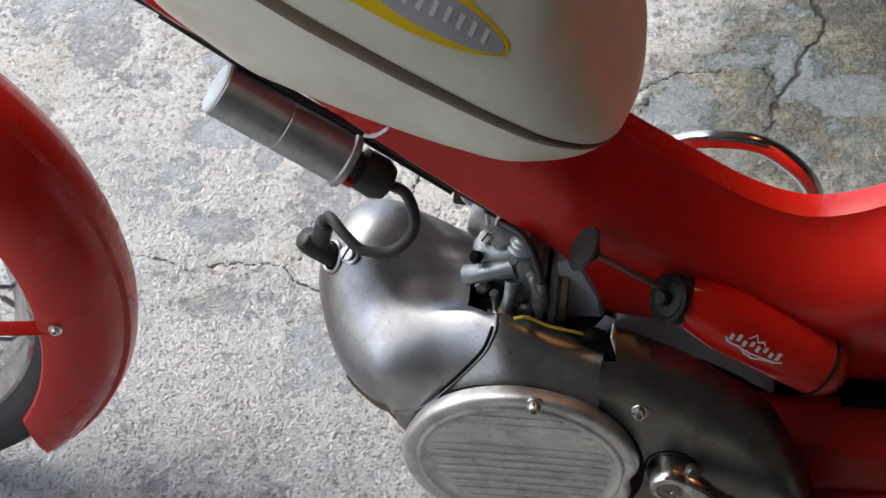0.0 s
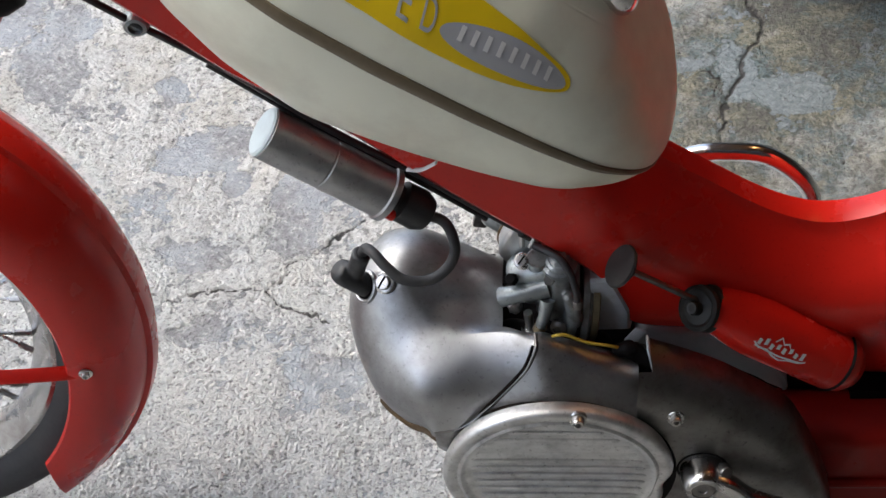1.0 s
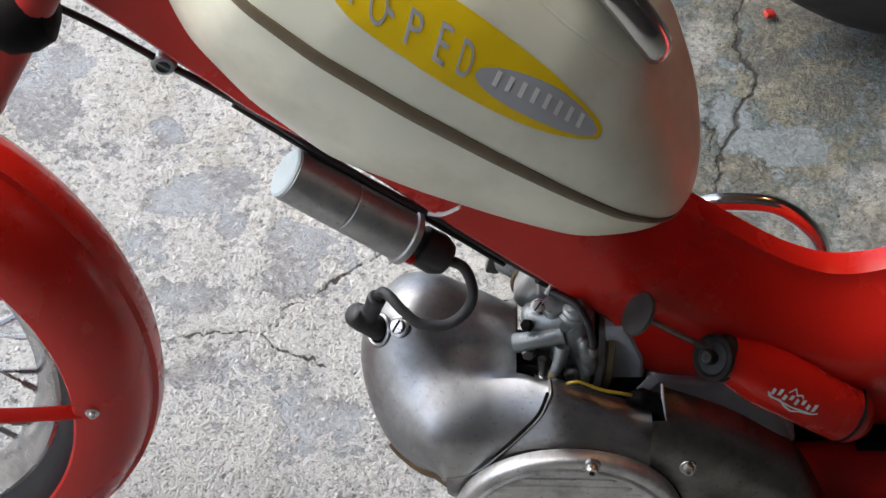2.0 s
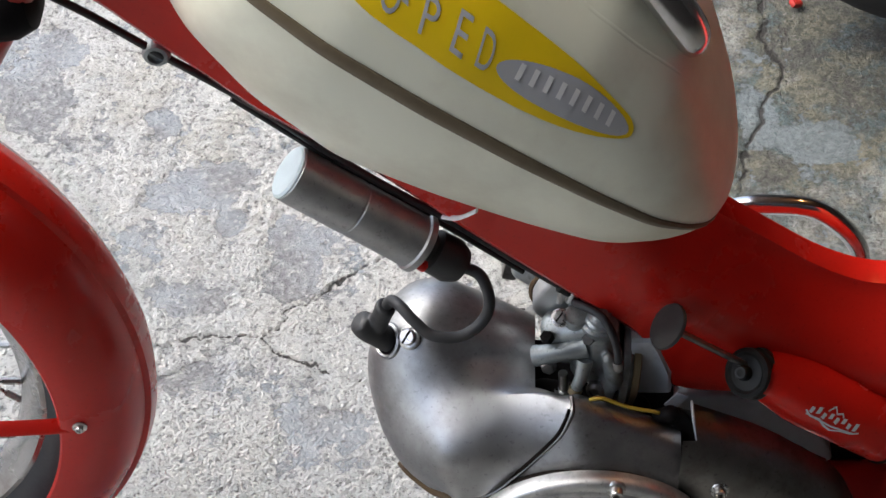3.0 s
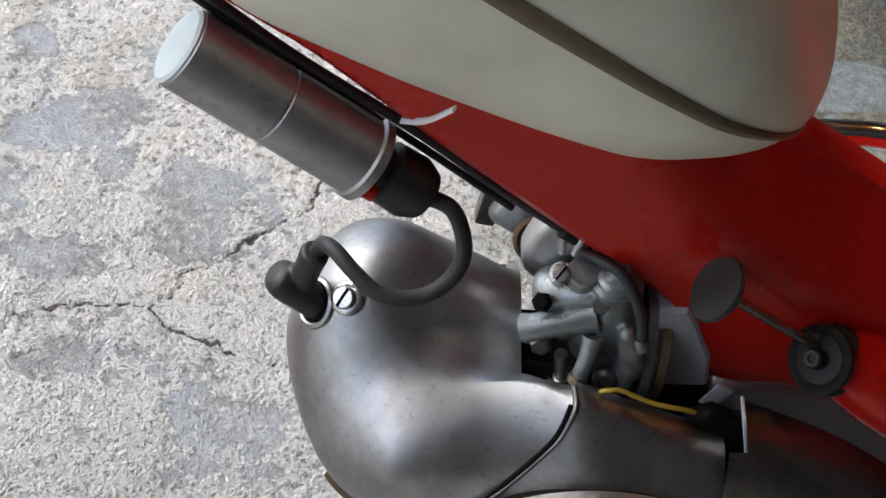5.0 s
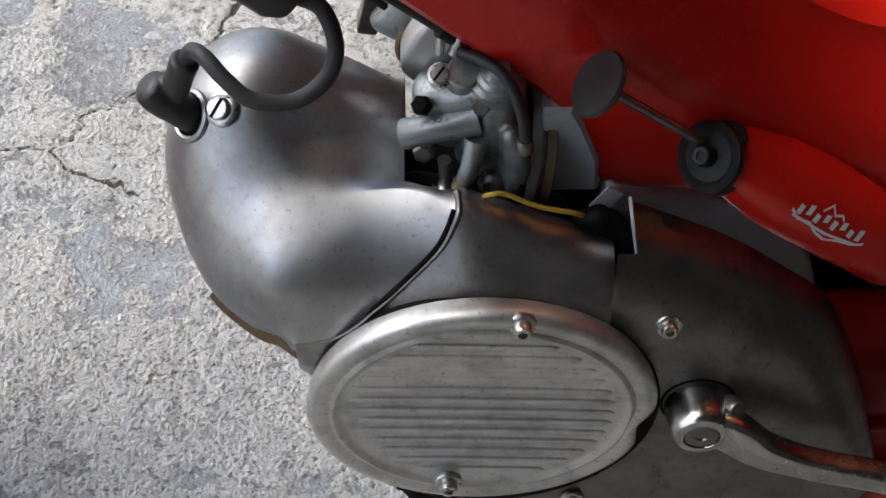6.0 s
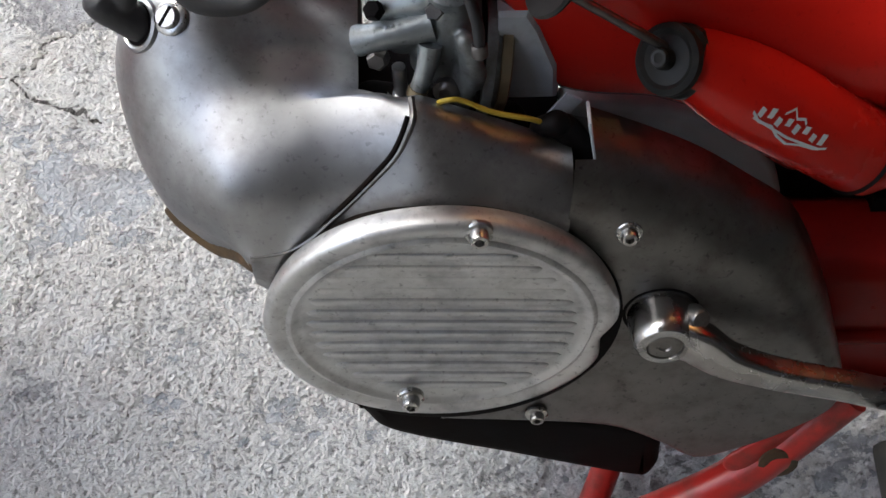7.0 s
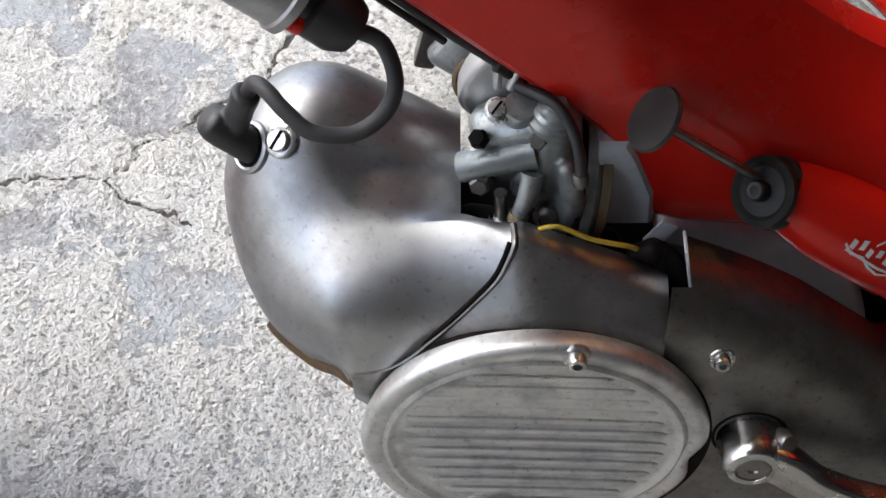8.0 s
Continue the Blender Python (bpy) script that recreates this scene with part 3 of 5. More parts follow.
def side_shell():
    """The rear part of the engine's cover."""
    b = bmesh.new()
    pillow(b, [(-0.098, 0.313), (-0.060, 0.305), (-0.022, 0.289), (0.017, 0.268), (0.045, 0.246), (0.068, 0.224), (0.084, 0.188), (0.094, 0.158), (0.1015, 0.128), (0.099, 0.108), (0.080, 0.089), (0.058, 0.075), (0.036, 0.067), (0.016, 0.083),
               (-0.009, 0.0985), (-0.045, 0.105), (-0.085, 0.1095), (-0.092, 0.1125), (-0.092, 0.130), (-0.10, 0.20), (-0.11, 0.26)], -0.072, -0.108,
           [0.018, 0.028, 0.032, 0.034, 0.034, 0.026, 0.018, 0.012, 0.008, 0.006, 0.006, 0.006, 0.006, 0.005, 0.005, 0.004, 0.003, 0.003, 0.003, 0.006, 0.008], 8, 10)
    at, cut = Vector((-0.0354, 0, 0.27)), Vector((1, 0, -0.10))
    bmesh.ops.bisect_plane(b, geom=b.verts[:] + b.edges[:] + b.faces[:], plane_co=at, plane_no=cut)
    bmesh.ops.bisect_plane(b, geom=b.verts[:] + b.edges[:] + b.faces[:], plane_co=(0, 0, 0.150), plane_no=(0, 0, 1))
    bmesh.ops.delete(b, geom=[f for f in b.faces if (f.calc_center_median() - at).dot(cut) < -1e-5 and f.calc_center_median().z > 0.150], context="FACES")
    # notch at the upper front corner
    for co, no in (((-0.022, 0, 0.266), (1, 0, 0.161)), ((0, 0, 0.276), (0.3, 0, 1))):
        bmesh.ops.bisect_plane(b, geom=b.verts[:] + b.edges[:] + b.faces[:], plane_co=co, plane_no=no)
    bmesh.ops.delete(b, geom=[f for f in b.faces if (f.calc_center_median() - Vector((-0.022, 0, 0.266))).dot((1, 0, 0.161)) < 0 and (f.calc_center_median() - Vector((0, 0, 0.276))).dot((0.3, 0, 1)) > 0], context="FACES")
    return b
side_cover = part("side_cover", side_shell(), ALU_DARK, moped, "grimy aluminium crankcase side cover, darkened for shade")
b = bmesh.new()
sweep(b, SEAM, [0.0017, 0.0016, 0.0014, 0.0012] + [0.0011] * (len(SEAM) - 7) + [0.0011, 0.0009, 0.0007], 8)
part("seam_bead", b, ALU_DARK, mid_cover, "raised bead along the joint")
b = bmesh.new()
sweep(b, [(q[0] - 0.0021, q[1] + 0.0002, q[2] + 0.0004) for q in SEAM[1:8]], [0.0012] * 5 + [0.0007, 0.0004], 8)
part("seam_gap", b, BLACK, mid_cover, "dark gap along the joint")

# fan lid
LC = (-0.090, -0.1130, 0.1983)
def lid_disc():
    b = bmesh.new()
    lathe(b, LC, (0, -1, -0.075), [(0.0770, -0.0075), (0.0785, -0.004), (0.0792, 0.0), (0.0787, 0.0024), (0.0772, 0.0041), (0.0750, 0.0048), (0.0722, 0.0044), (0.0702, 0.0036), (0.0692, 0.0035), (0.0682, 0.0043), (0.0670, 0.0047), (0.0656, 0.0041), (0.0645, 0.0031), (0.0625, 0.0025), (0.03, 0.0020), (0.0, 0.0020)], 120)
    for v in b.verts:
        dx, dz = v.co.x - LC[0], v.co.z - LC[2]
        bite = 0.075 * math.exp(-((math.degrees(math.atan2(dz, dx)) + 12) / 9) ** 2) * step1(0.066, 0.074, math.hypot(dx, dz))
        v.co.x, v.co.z = LC[0] + dx * (1 - bite), LC[2] + dz * (1 - bite)
    return b
lid = part("fan_lid", lid_disc(), ALU_LID, moped, "round ribbed aluminium fan lid")
# Black ring for the shaded crescent between lid and cover.
b = bmesh.new()
lathe(b, (LC[0] + 0.0022, -0.1076, LC[2] - 0.0062), (0, -1, 0), [(0.0790, -0.004), (0.0790, 0.0006), (0.0780, 0.0009), (0.060, 0.0009)], 90, False)
part("lid_shade_ring", b, BLACK, lid, "black ring for the shaded gap behind the lid")
for k in range(13):
    z = -0.0535 + k * 0.0088
    half = math.sqrt(0.0622 ** 2 - z * z)
    worn = 1 - 0.75 * math.exp(-((z - 0.030) / 0.016) ** 2)
    rings = []
    for a in np.linspace(-1, 1, 25):
        end = min(1.0, (1 - abs(a)) * half / 0.0035)
        high = (0.0004 + 0.0016 * (worn + (1 - worn) * abs(a) ** 6)) * (0.15 + 0.85 * end)
        x, zc = LC[0] + half * a, LC[2] + z - half * 0.05 * a
        rings.append([(x, LC[1] - 0.0016 - 0.075 * (zc - LC[2]) - q * high, zc + w * (0.35 + 0.65 * end)) for w, q in ((-0.0043, -0.3), (-0.0034, 0.15), (-0.0008, 0.62), (0.0018, 1.0), (0.0028, 0.9), (0.0040, 0.15), (0.0043, -0.3))])
    b = bmesh.new()
    skin(b, rings)
    part("rib", b, ALU_LID, lid)
for at in ((-0.0745, -0.1205, 0.270), (-0.105, -0.115, 0.142)):
    screw(lid, at, (0, -1, 0.1), 0.0042, 0.006)
screw(side_cover, (-0.010, -0.107, 0.250), (0, -1, 0.25), 0.0038, 0.005)
screw(side_cover, (-0.045, -0.109, 0.116), (0, -1, 0), 0.0035, 0.004)

# pedal crank
BX, BZ = 0.0085, 0.192
b = bmesh.new()
lathe(b, (BX, -0.100, BZ), (0, -1, 0), [(0.0160, 0), (0.0152, 0.012), (0.0140, 0.020), (0.0135, 0.024), (0.0120, 0.0265), (0.0085, 0.027), (0.0078, 0.0245), (0.0, 0.024)], 36)
crank = part("crank_boss", b, WORN_PLATE, moped, "worn steel pedal crank boss")
b = bmesh.new()
lathe(b, (BX, -0.1078, BZ + 0.0010), (0, -1, 0), [(0.0176, -0.001), (0.0176, 0.0005), (0.0168, 0.0006), (0.0155, 0.0)], 36, False)
part("boss_gap", b, BLACK, side_cover)
def lever():
    """A flat forged bar with rounded corners, thinning outwards."""
    path = catmull([(BX + 0.004, -0.117, BZ - 0.002), (0.0240, -0.122, 0.1885), (0.038, -0.125, 0.1790), (0.062, -0.1265, 0.1690), (0.091, -0.1275, 0.1605), (0.118, -0.1285, 0.1520), (0.15, -0.129, 0.1450)], 8)
    rings = []
    for i, q in enumerate(path):
        t = path[min(i + 1, len(path) - 1)] - path[max(i - 1, 0)]
        t = t / np.linalg.norm(t)
        up = np.cross(t, (0, -1, 0))
        up = up / np.linalg.norm(up)
        if up[2] < 0:
            up = -up
        k = i / (len(path) - 1)
        h, d = 0.0125 - 0.0057 * min(k * 2.2, 1.0), 0.0070 - 0.0015 * k
        rings.append([q + up * h * math.copysign(abs(math.sin(a)) ** 0.45, math.sin(a)) + np.array((0, -1, 0)) * d * math.copysign(abs(math.cos(a)) ** 0.45, math.cos(a)) for a in np.linspace(0, 2 * math.pi, 24, False)])
    b = bmesh.new()
    skin(b, rings)
    return b
b = lever()
part("crank_arm", b, WORN_PLATE, crank, "worn plated crank arm")
b = bmesh.new()
lathe(b, (BX, -0.123, BZ), (0, -1, 0), [(0.0082, 0), (0.0082, 0.003), (0.0074, 0.0037), (0.003, 0.0038), (0.0025, 0.0028), (0.0, 0.0028)], 20)
part("crank_nut", b, STEEL_DARK, crank, "grimy dark crank nut")
b = bmesh.new()
lathe(b, (BX + 0.0145, -0.116, BZ + 0.0080), (0.35, -0.8, 0.45), [(0.0050, -0.004), (0.0050, 0.003), (0.0040, 0.0045), (0.0, 0.005)], 16)
part("cotter_pin", b, STEEL_DARK, crank)
b = bmesh.new()
lathe(b, (0.146, -0.118, 0.146), (0, -1, 0), [(0.006, 0), (0.009, 0.004), (0.009, 0.02), (0.006, 0.024), (0.006, 0.11)], 16)
pedal = part("pedal", b, STEEL_DARK, moped, "pedal with dark rubber blocks")
for dx, dz in ((-0.019, -0.020), (0.019, 0.020)):
    b = bmesh.new()
    box(b, (0.146 + dx, -0.188, 0.146 + dz), (0.046, 0.085, 0.027), (0, 62, 0), 0.005)
    part("pedal_rubber", b, KNOB, pedal)

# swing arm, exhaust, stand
# Black block for the shade between the frame and the swing arm.
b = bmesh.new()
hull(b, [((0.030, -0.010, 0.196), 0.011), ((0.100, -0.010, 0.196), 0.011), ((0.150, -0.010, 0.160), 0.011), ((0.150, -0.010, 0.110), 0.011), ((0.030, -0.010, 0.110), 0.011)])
part("shade_block", b, BLACK, moped, "black block for the shade behind the cover")
b = bmesh.new()
hull(b, [((0.070, -0.032, 0.160), 0.014), ((0.085, -0.048, 0.149), 0.016), ((0.40, -0.048, 0.151), 0.016), ((0.43, -0.042, 0.120), 0.022), ((0.40, -0.042, 0.066), 0.022), ((0.25, -0.042, 0.058), 0.022), ((0.12, -0.042, 0.062), 0.022), ((0.095, -0.042, 0.090), 0.022)])
arm = part("swing_arm", b, RED_DARK, moped, "scuffed red swing arm housing, darkened for shade")
b = bmesh.new()
sweep(b, [(0.084, -0.064, 0.111), (0.25, -0.0665, 0.110), (0.42, -0.064, 0.109)], 0.0042, 10, 4, (1.0, 1.0))
part("swing_arm_ridge", b, RED_DARK, arm, "pressed ridge along the swing arm")
b = bmesh.new()
pillow(b, [(-0.13, 0.126), (-0.128, 0.106), (-0.112, 0.088), (-0.053, 0.065), (-0.017, 0.051), (0.008, 0.0425), (0.017, 0.045), (0.020, 0.060), (0.012, 0.092), (-0.05, 0.11)], 0.0, -0.104, 0.010, 6, 4, 0.01)
part("exhaust", b, BLACK, moped, "sooty black exhaust silencer")
b = bmesh.new()
sweep(b, [(0.110, -0.095, 0.105), (0.068, -0.105, 0.058), (0.03, -0.112, 0.033), (-0.02, -0.12, 0.010)], 0.0110, 14)
sweep(b, [(0.001, -0.080, 0.060), (-0.005, -0.088, 0.029), (-0.013, -0.096, -0.002)], 0.0078, 14)
stand = part("stand", b, RED_WORN, moped, "chipped red tubular stand")
b = bmesh.new()
hull(b, [((0.060, -0.108, 0.066), (0.010, 0.003, 0.010)), ((0.082, -0.104, 0.072), (0.013, 0.003, 0.013)), ((0.108, -0.098, 0.104), (0.008, 0.003, 0.008))])
part("stand_lug", b, RED_WORN, stand)
b = bmesh.new()
lathe(b, (0.077, -0.1105, 0.0685), (0, -1, 0.1), [(0.0100, -0.003), (0.0100, 0.0015), (0.0075, 0.0025), (0.0055, 0.0022), (0.0045, 0.0012), (0.0, 0.0012)], 18)
part("pivot", b, RUST, stand, "rusty pivot")
b = bmesh.new()
sweep(b, [(0.09, -0.07, 0.075), (0.12, -0.07, 0.070), (0.15, -0.07, 0.064)], 0.006, 10)
part("brake_rod", b, BLACK, moped, "black rod under the swing arm")

# ---- front wheel, fender, fork ----
HUB = Vector((-0.645, 0.0, 0.252))
b = bmesh.new()
def ring_around(bm, profile, seg=96, a0=0.0, a1=360.0, closed=True):
    """A profile of (radius, y) turned about the wheel's axle, from a0 to a1 degrees (0 is backwards, 90 up)."""
    rings = []
    n = seg if closed else seg + 1
    for k in range(n):
        a = radians(a0 + (a1 - a0) * k / seg)
        rings.append([(HUB.x + r * math.cos(a), HUB.y + y, HUB.z + r * math.sin(a)) for r, y in profile])
    if closed:
        rings.append(rings[0])
    skin(bm, rings, True, False)
    bmesh.ops.remove_doubles(bm, verts=bm.verts, dist=1e-6)
tyre_prof = [(0.214 + 0.027 * math.cos(a), 0.027 * math.sin(a)) for a in np.linspace(0, 2 * math.pi, 20, False)]
ring_around(b, tyre_prof)
part("front_tyre", b, TYRE, moped, "worn black front tyre")
b = bmesh.new()
ring_around(b, [(0.192, -0.020), (0.196, -0.019), (0.196, -0.015), (0.190, -0.013), (0.182, -0.006), (0.180, 0.0), (0.182, 0.006), (0.190, 0.013), (0.196, 0.015), (0.196, 0.019), (0.192, 0.020), (0.187, 0.015), (0.177, 0.006), (0.175, 0.0), (0.177, -0.006), (0.187, -0.015)])
rim = part("front_rim", b, WORN_PLATE, moped, "plated steel wheel rim")
b = bmesh.new()
lathe(b, HUB + Vector((0, 0.05, 0)), (0, -1, 0), [(0.008, -0.02), (0.008, 0.0), (0.035, 0.003), (0.035, 0.008), (0.02, 0.012), (0.018, 0.05), (0.02, 0.088), (0.035, 0.092), (0.035, 0.097), (0.008, 0.1), (0.008, 0.12)], 32)
part("front_hub", b, ALU_LID, moped)
b = bmesh.new()
sweep(b, [(0.0, 0, 0.0), (0.0, 0, 0.148)], 0.0012, 6, 1, (1, 1), False)
sweep(b, [(0.0, 0, 0.137), (0.0, 0, 0.150)], 0.0024, 6, 1, (1, 1), False)
spoke_mesh = None
for k in range(36):
    side = -1 if k % 2 else 1
    lean = 1 if (k // 2) % 2 else -1
    a = radians(k * 10 + 3)
    a_in = a + lean * radians(70)
    p0 = HUB + Vector((0.032 * math.cos(a_in), side * 0.043, 0.032 * math.sin(a_in)))
    p1 = HUB + Vector((0.178 * math.cos(a), side * 0.003, 0.178 * math.sin(a)))
    d = p1 - p0
    if spoke_mesh is None:
        bmesh.ops.transform(b, matrix=Matrix.Diagonal((1, 1, d.length / 0.150, 1)), verts=b.verts)
        sp = part("spoke", b, STEEL, rim)
        spoke_mesh = sp.data
    else:
        sp = new("spoke", spoke_mesh)
        sp.parent = rim
    sp.matrix_local = Matrix.Translation(p0) @ d.to_track_quat("Z", "Y").to_matrix().to_4x4()

def fender():
    b = bmesh.new()
    prof = [(0.212, -0.050), (0.222, -0.0505), (0.235, -0.047), (0.248, -0.038), (0.258, -0.024), (0.2615, -0.013), (0.2655, -0.011), (0.268, 0.0), (0.2655, 0.011), (0.2615, 0.013), (0.258, 0.024), (0.248, 0.038), (0.235, 0.047), (0.222, 0.0505), (0.212, 0.050)]
    inner = [(r - 0.0018, y * 0.965) for r, y in reversed(prof)]
    rings = []
    for k in range(91):
        base = -52 + k * 2.0
        ring = []
        for r, y in prof + inner:
            cut = (0.268 - r) / 0.056 * 15 * max(0.0, 1 - k / 12)
            a = radians(base + cut)
            ring.append((HUB.x + r * math.cos(a), y, HUB.z + 0.006 + r * math.sin(a)))
        rings.append(ring)
    skin(b, rings, True, False)
    return b
mud = part("front_fender", fender(), RED, moped, "red front fender with raised centre line")
b = bmesh.new()
sweep(b, [(-0.428, -0.0465, 0.238), (-0.450, -0.050, 0.240), (-0.50, -0.054, 0.243), (-0.645, -0.06, 0.252)], 0.0052, 8, 3, (1.0, 0.3))
part("fender_stay", b, RED, moped, "flat red fender stay")
b = bmesh.new()
sweep(b, [(-0.415, 0.0525, 0.245), (-0.50, 0.056, 0.25), (-0.645, 0.06, 0.252)], 0.006, 8, 3, (1.0, 0.25))
part("fender_stay", b, RED, moped)
screw(mud, (-0.421, -0.0500, 0.2405), (0.1, -1, 0), 0.0032, 0.003, "small plated fender bolt")

for s in (-1, 1):
    b = bmesh.new()
    top, low = Vector((-0.400, s * 0.062, 0.592)), Vector((-0.4285, s * 0.062, 0.546))
    sweep(b, [top + (top - low) * 1.2, low], 0.0128, 20, 1, (1, 1), False)
    leg = part("fork_leg", b, RED_DARK, moped, "red telescopic fork leg")
    b = bmesh.new()
    lathe(b, low, low - top, [(0.0130, -0.006), (0.0136, -0.004), (0.0136, 0.001), (0.012, 0.003), (0.009, 0.003)], 20)
    part("fork_ring", b, RED_WORN, leg)
    b = bmesh.new()
    sweep(b, [low, HUB + Vector((0, s * 0.062, 0))], 0.009, 14, 1, (1, 1), False)
    part("fork_tube", b, RED_DARK, leg)
b = bmesh.new()
lathe(b, (-0.445, -0.058, 0.603), (1, 0, 0.06), [(0.012, 0), (0.020, 0.006), (0.017, 0.016), (0.022, 0.024), (0.018, 0.034), (0.023, 0.044), (0.022, 0.058), (0.017, 0.068), (0.008, 0.072)], 24)
part("fork_gaiter", b, BLACK, moped, "black rubber fork gaiter")

# ---- ignition coil, leads ----
C0, C1 = Vector((-0.262, -0.040, 0.462)), Vector((-0.1880, -0.040, 0.4003))
ax = (C1 - C0).normalized()
L = (C1 - C0).length
b = bmesh.new()
lathe(b, C0, ax, [(0.0, 0.0), (0.0155, 0.0), (0.017, 0.0015), (0.017, L * 0.46), (0.0166, L * 0.465), (0.0166, L * 0.475), (0.017, L * 0.48), (0.017, L * 0.92), (0.0185, L * 0.93), (0.0185, L * 0.97), (0.017, L * 0.98), (0.0, L * 0.98)], 40)
coil = part("ignition_coil", b, COIL, moped, "grey metal ignition coil can")
b = bmesh.new()
lathe(b, C0 - ax * 0.0012, ax, [(0.0, 0.0), (0.0150, 0.0), (0.0165, 0.0012), (0.0165, 0.003)], 40)
part("coil_cap", b, PALE_CAP, coil, "pale end cap")
b = bmesh.new()
lathe(b, C1, ax, [(0.010, -0.004), (0.010, 0.004), (0.0135, 0.006), (0.0140, 0.020), (0.011, 0.027), (0.006, 0.029)], 24)
part("coil_boot", b, RUBBER, coil, "black rubber coil boot")
b = bmesh.new()
lathe(b, C1 + Vector((-0.004, -0.008, -0.004)), ax, [(0.005, -0.004), (0.005, 0.006)], 12)
part("coil_terminal", b, RED, coil)
b = bmesh.new()
sweep(b, [(-0.166, -0.042, 0.384), (-0.155, -0.046, 0.380), (-0.150, -0.054, 0.366), (-0.155, -0.059, 0.353), (-0.168, -0.063, 0.345), (-0.185, -0.063, 0.346), (-0.196, -0.057, 0.3525), (-0.204, -0.049, 0.3565), (-0.2100, -0.041, 0.3530), (-0.2135, -0.0365, 0.3440)], 0.0036, 14)
part("ignition_lead", b, RUBBER, moped, "thick black ignition lead")
b = bmesh.new()
lathe(b, (-0.2140, -0.0330, 0.3035), (-0.64, -0.03, 0.77), [(0.0066, 0.0), (0.0076, 0.004), (0.0082, 0.012), (0.0090, 0.018), (0.0090, 0.024), (0.0078, 0.0285), (0.0048, 0.0305), (0.0, 0.031)], 26)
lathe(b, (-0.2220, -0.0335, 0.3200), (0.32, -0.10, 0.94), [(0.0066, -0.004), (0.0062, 0.014), (0.0066, 0.0205), (0.0066, 0.0235), (0.0052, 0.0245)], 20)
melt(part("plug_cap", b, RUBBER, moped, "black rubber spark plug cap"), 0.0010, 3)
at = shroud.closest_point_on_mesh((-0.2009, -0.0386, 0.3155))
screw(shroud, at[1], at[2], 0.0052, 0.0048, "large slotted screw", True)
hole = shroud.closest_point_on_mesh((-0.2164, -0.0333, 0.3064))
b = bmesh.new()
lathe(b, hole[1], hole[2], [(0.0080, -0.004), (0.0092, 0.0004), (0.0102, 0.0009), (0.0116, 0.0002), (0.0126, -0.0030)], 32, False)
part("plug_hole_rim", b, ALU, shroud, "bright rim of the plug hole")
b = bmesh.new()
lathe(b, hole[1], hole[2], [(0.0, 0.0002), (0.0088, 0.0002), (0.0088, -0.003)], 28)
part("plug_hole", b, BLACK, shroud, "dark plug hole")

def cable(name, pts, r, label, mat=RUBBER):
    b = bmesh.new()
    sweep(b, pts, r, 10)
    return part(name, b, mat, moped, label)
cable("control_cable", [(-0.46, -0.035, 0.64), (-0.375, -0.033, 0.586), (-0.326, -0.033, 0.547), (-0.277, -0.033, 0.507), (-0.222, -0.033, 0.455), (-0.171, -0.033, 0.413), (-0.135, -0.033, 0.380), (-0.100, -0.033, 0.350)], 0.0023, "black control cable along the frame")
cable("wiring_sleeve", [(-0.29, -0.03, 0.510), (-0.222, -0.030, 0.447), (-0.171, -0.031, 0.404), (-0.130, -0.030, 0.366)], 0.0017, "black wiring sleeve")
b = bmesh.new()
lathe(b, (-0.326, -0.028, 0.546), (0, -1, 0), [(0.008, 0), (0.008, 0.006), (0.0065, 0.008), (0.0045, 0.0085), (0.0045, 0.006), (0.0, 0.006)], 20)
clamp = part("cable_clamp", b, ZINC, moped, "steel cable clamp")
b = bmesh.new()
box(b, (-0.3195, -0.031, 0.5575), (0.008, 0.006, 0.018), (0, 32, 0), 0.0015)
part("clamp_bracket", b, RED_WORN, clamp)
b = bmesh.new()
sweep(b, [(-0.176, -0.040, 0.425), (-0.166, -0.052, 0.436), (-0.155, -0.060, 0.450)], 0.0018, 8, 4, (1.0, 0.4))
part("cable_tie", b, PALE_PAINT, moped, "pale strap round the cables")
cable("earth_wire", [(-0.094, -0.070, 0.290), (-0.0895, -0.0765, 0.3005), (-0.0855, -0.078, 0.3035), (-0.0805, -0.0775, 0.3025), (-0.0686, -0.078, 0.2960), (-0.0600, -0.078, 0.2930), (-0.0512, -0.077, 0.2895), (-0.0445, -0.074, 0.283)], 0.00115, "thin yellow wire", YELLOW_WIRE)

# ---- carburettor ----
SUCK = (1, 0, -0.12)
b = bmesh.new()
lathe(b, (-0.100, -0.032, 0.2938), SUCK, [(0.0, 0.0), (0.012, 0.0), (0.0165, 0.004), (0.0190, 0.011), (0.0225, 0.0165), (0.0275, 0.0195), (0.030, 0.022), (0.030, 0.0255), (0.027, 0.027)], 44)
lathe(b, (-0.0865, -0.045, 0.297), (0.08, 0.0, 1), [(0.0, -0.008), (0.009, -0.006), (0.0105, 0.0), (0.0105, 0.034), (0.0118, 0.037), (0.0118, 0.041), (0.0, 0.041)], 28)
hull(b, [((-0.112, -0.036, 0.322), (0.008, 0.012, 0.008)), ((-0.094, -0.040, 0.330), (0.010, 0.012, 0.008)), ((-0.104, -0.034, 0.300), 0.010)])
hull(b, [((-0.0780, -0.058, 0.318), 0.0042), ((-0.0735, -0.060, 0.300), 0.0046), ((-0.0745, -0.056, 0.282), 0.0040)])
carb = melt(part("carburettor", b, ZINC, moped, "grimy zinc carburettor", "all"), 0.0011, 2)
b = bmesh.new()
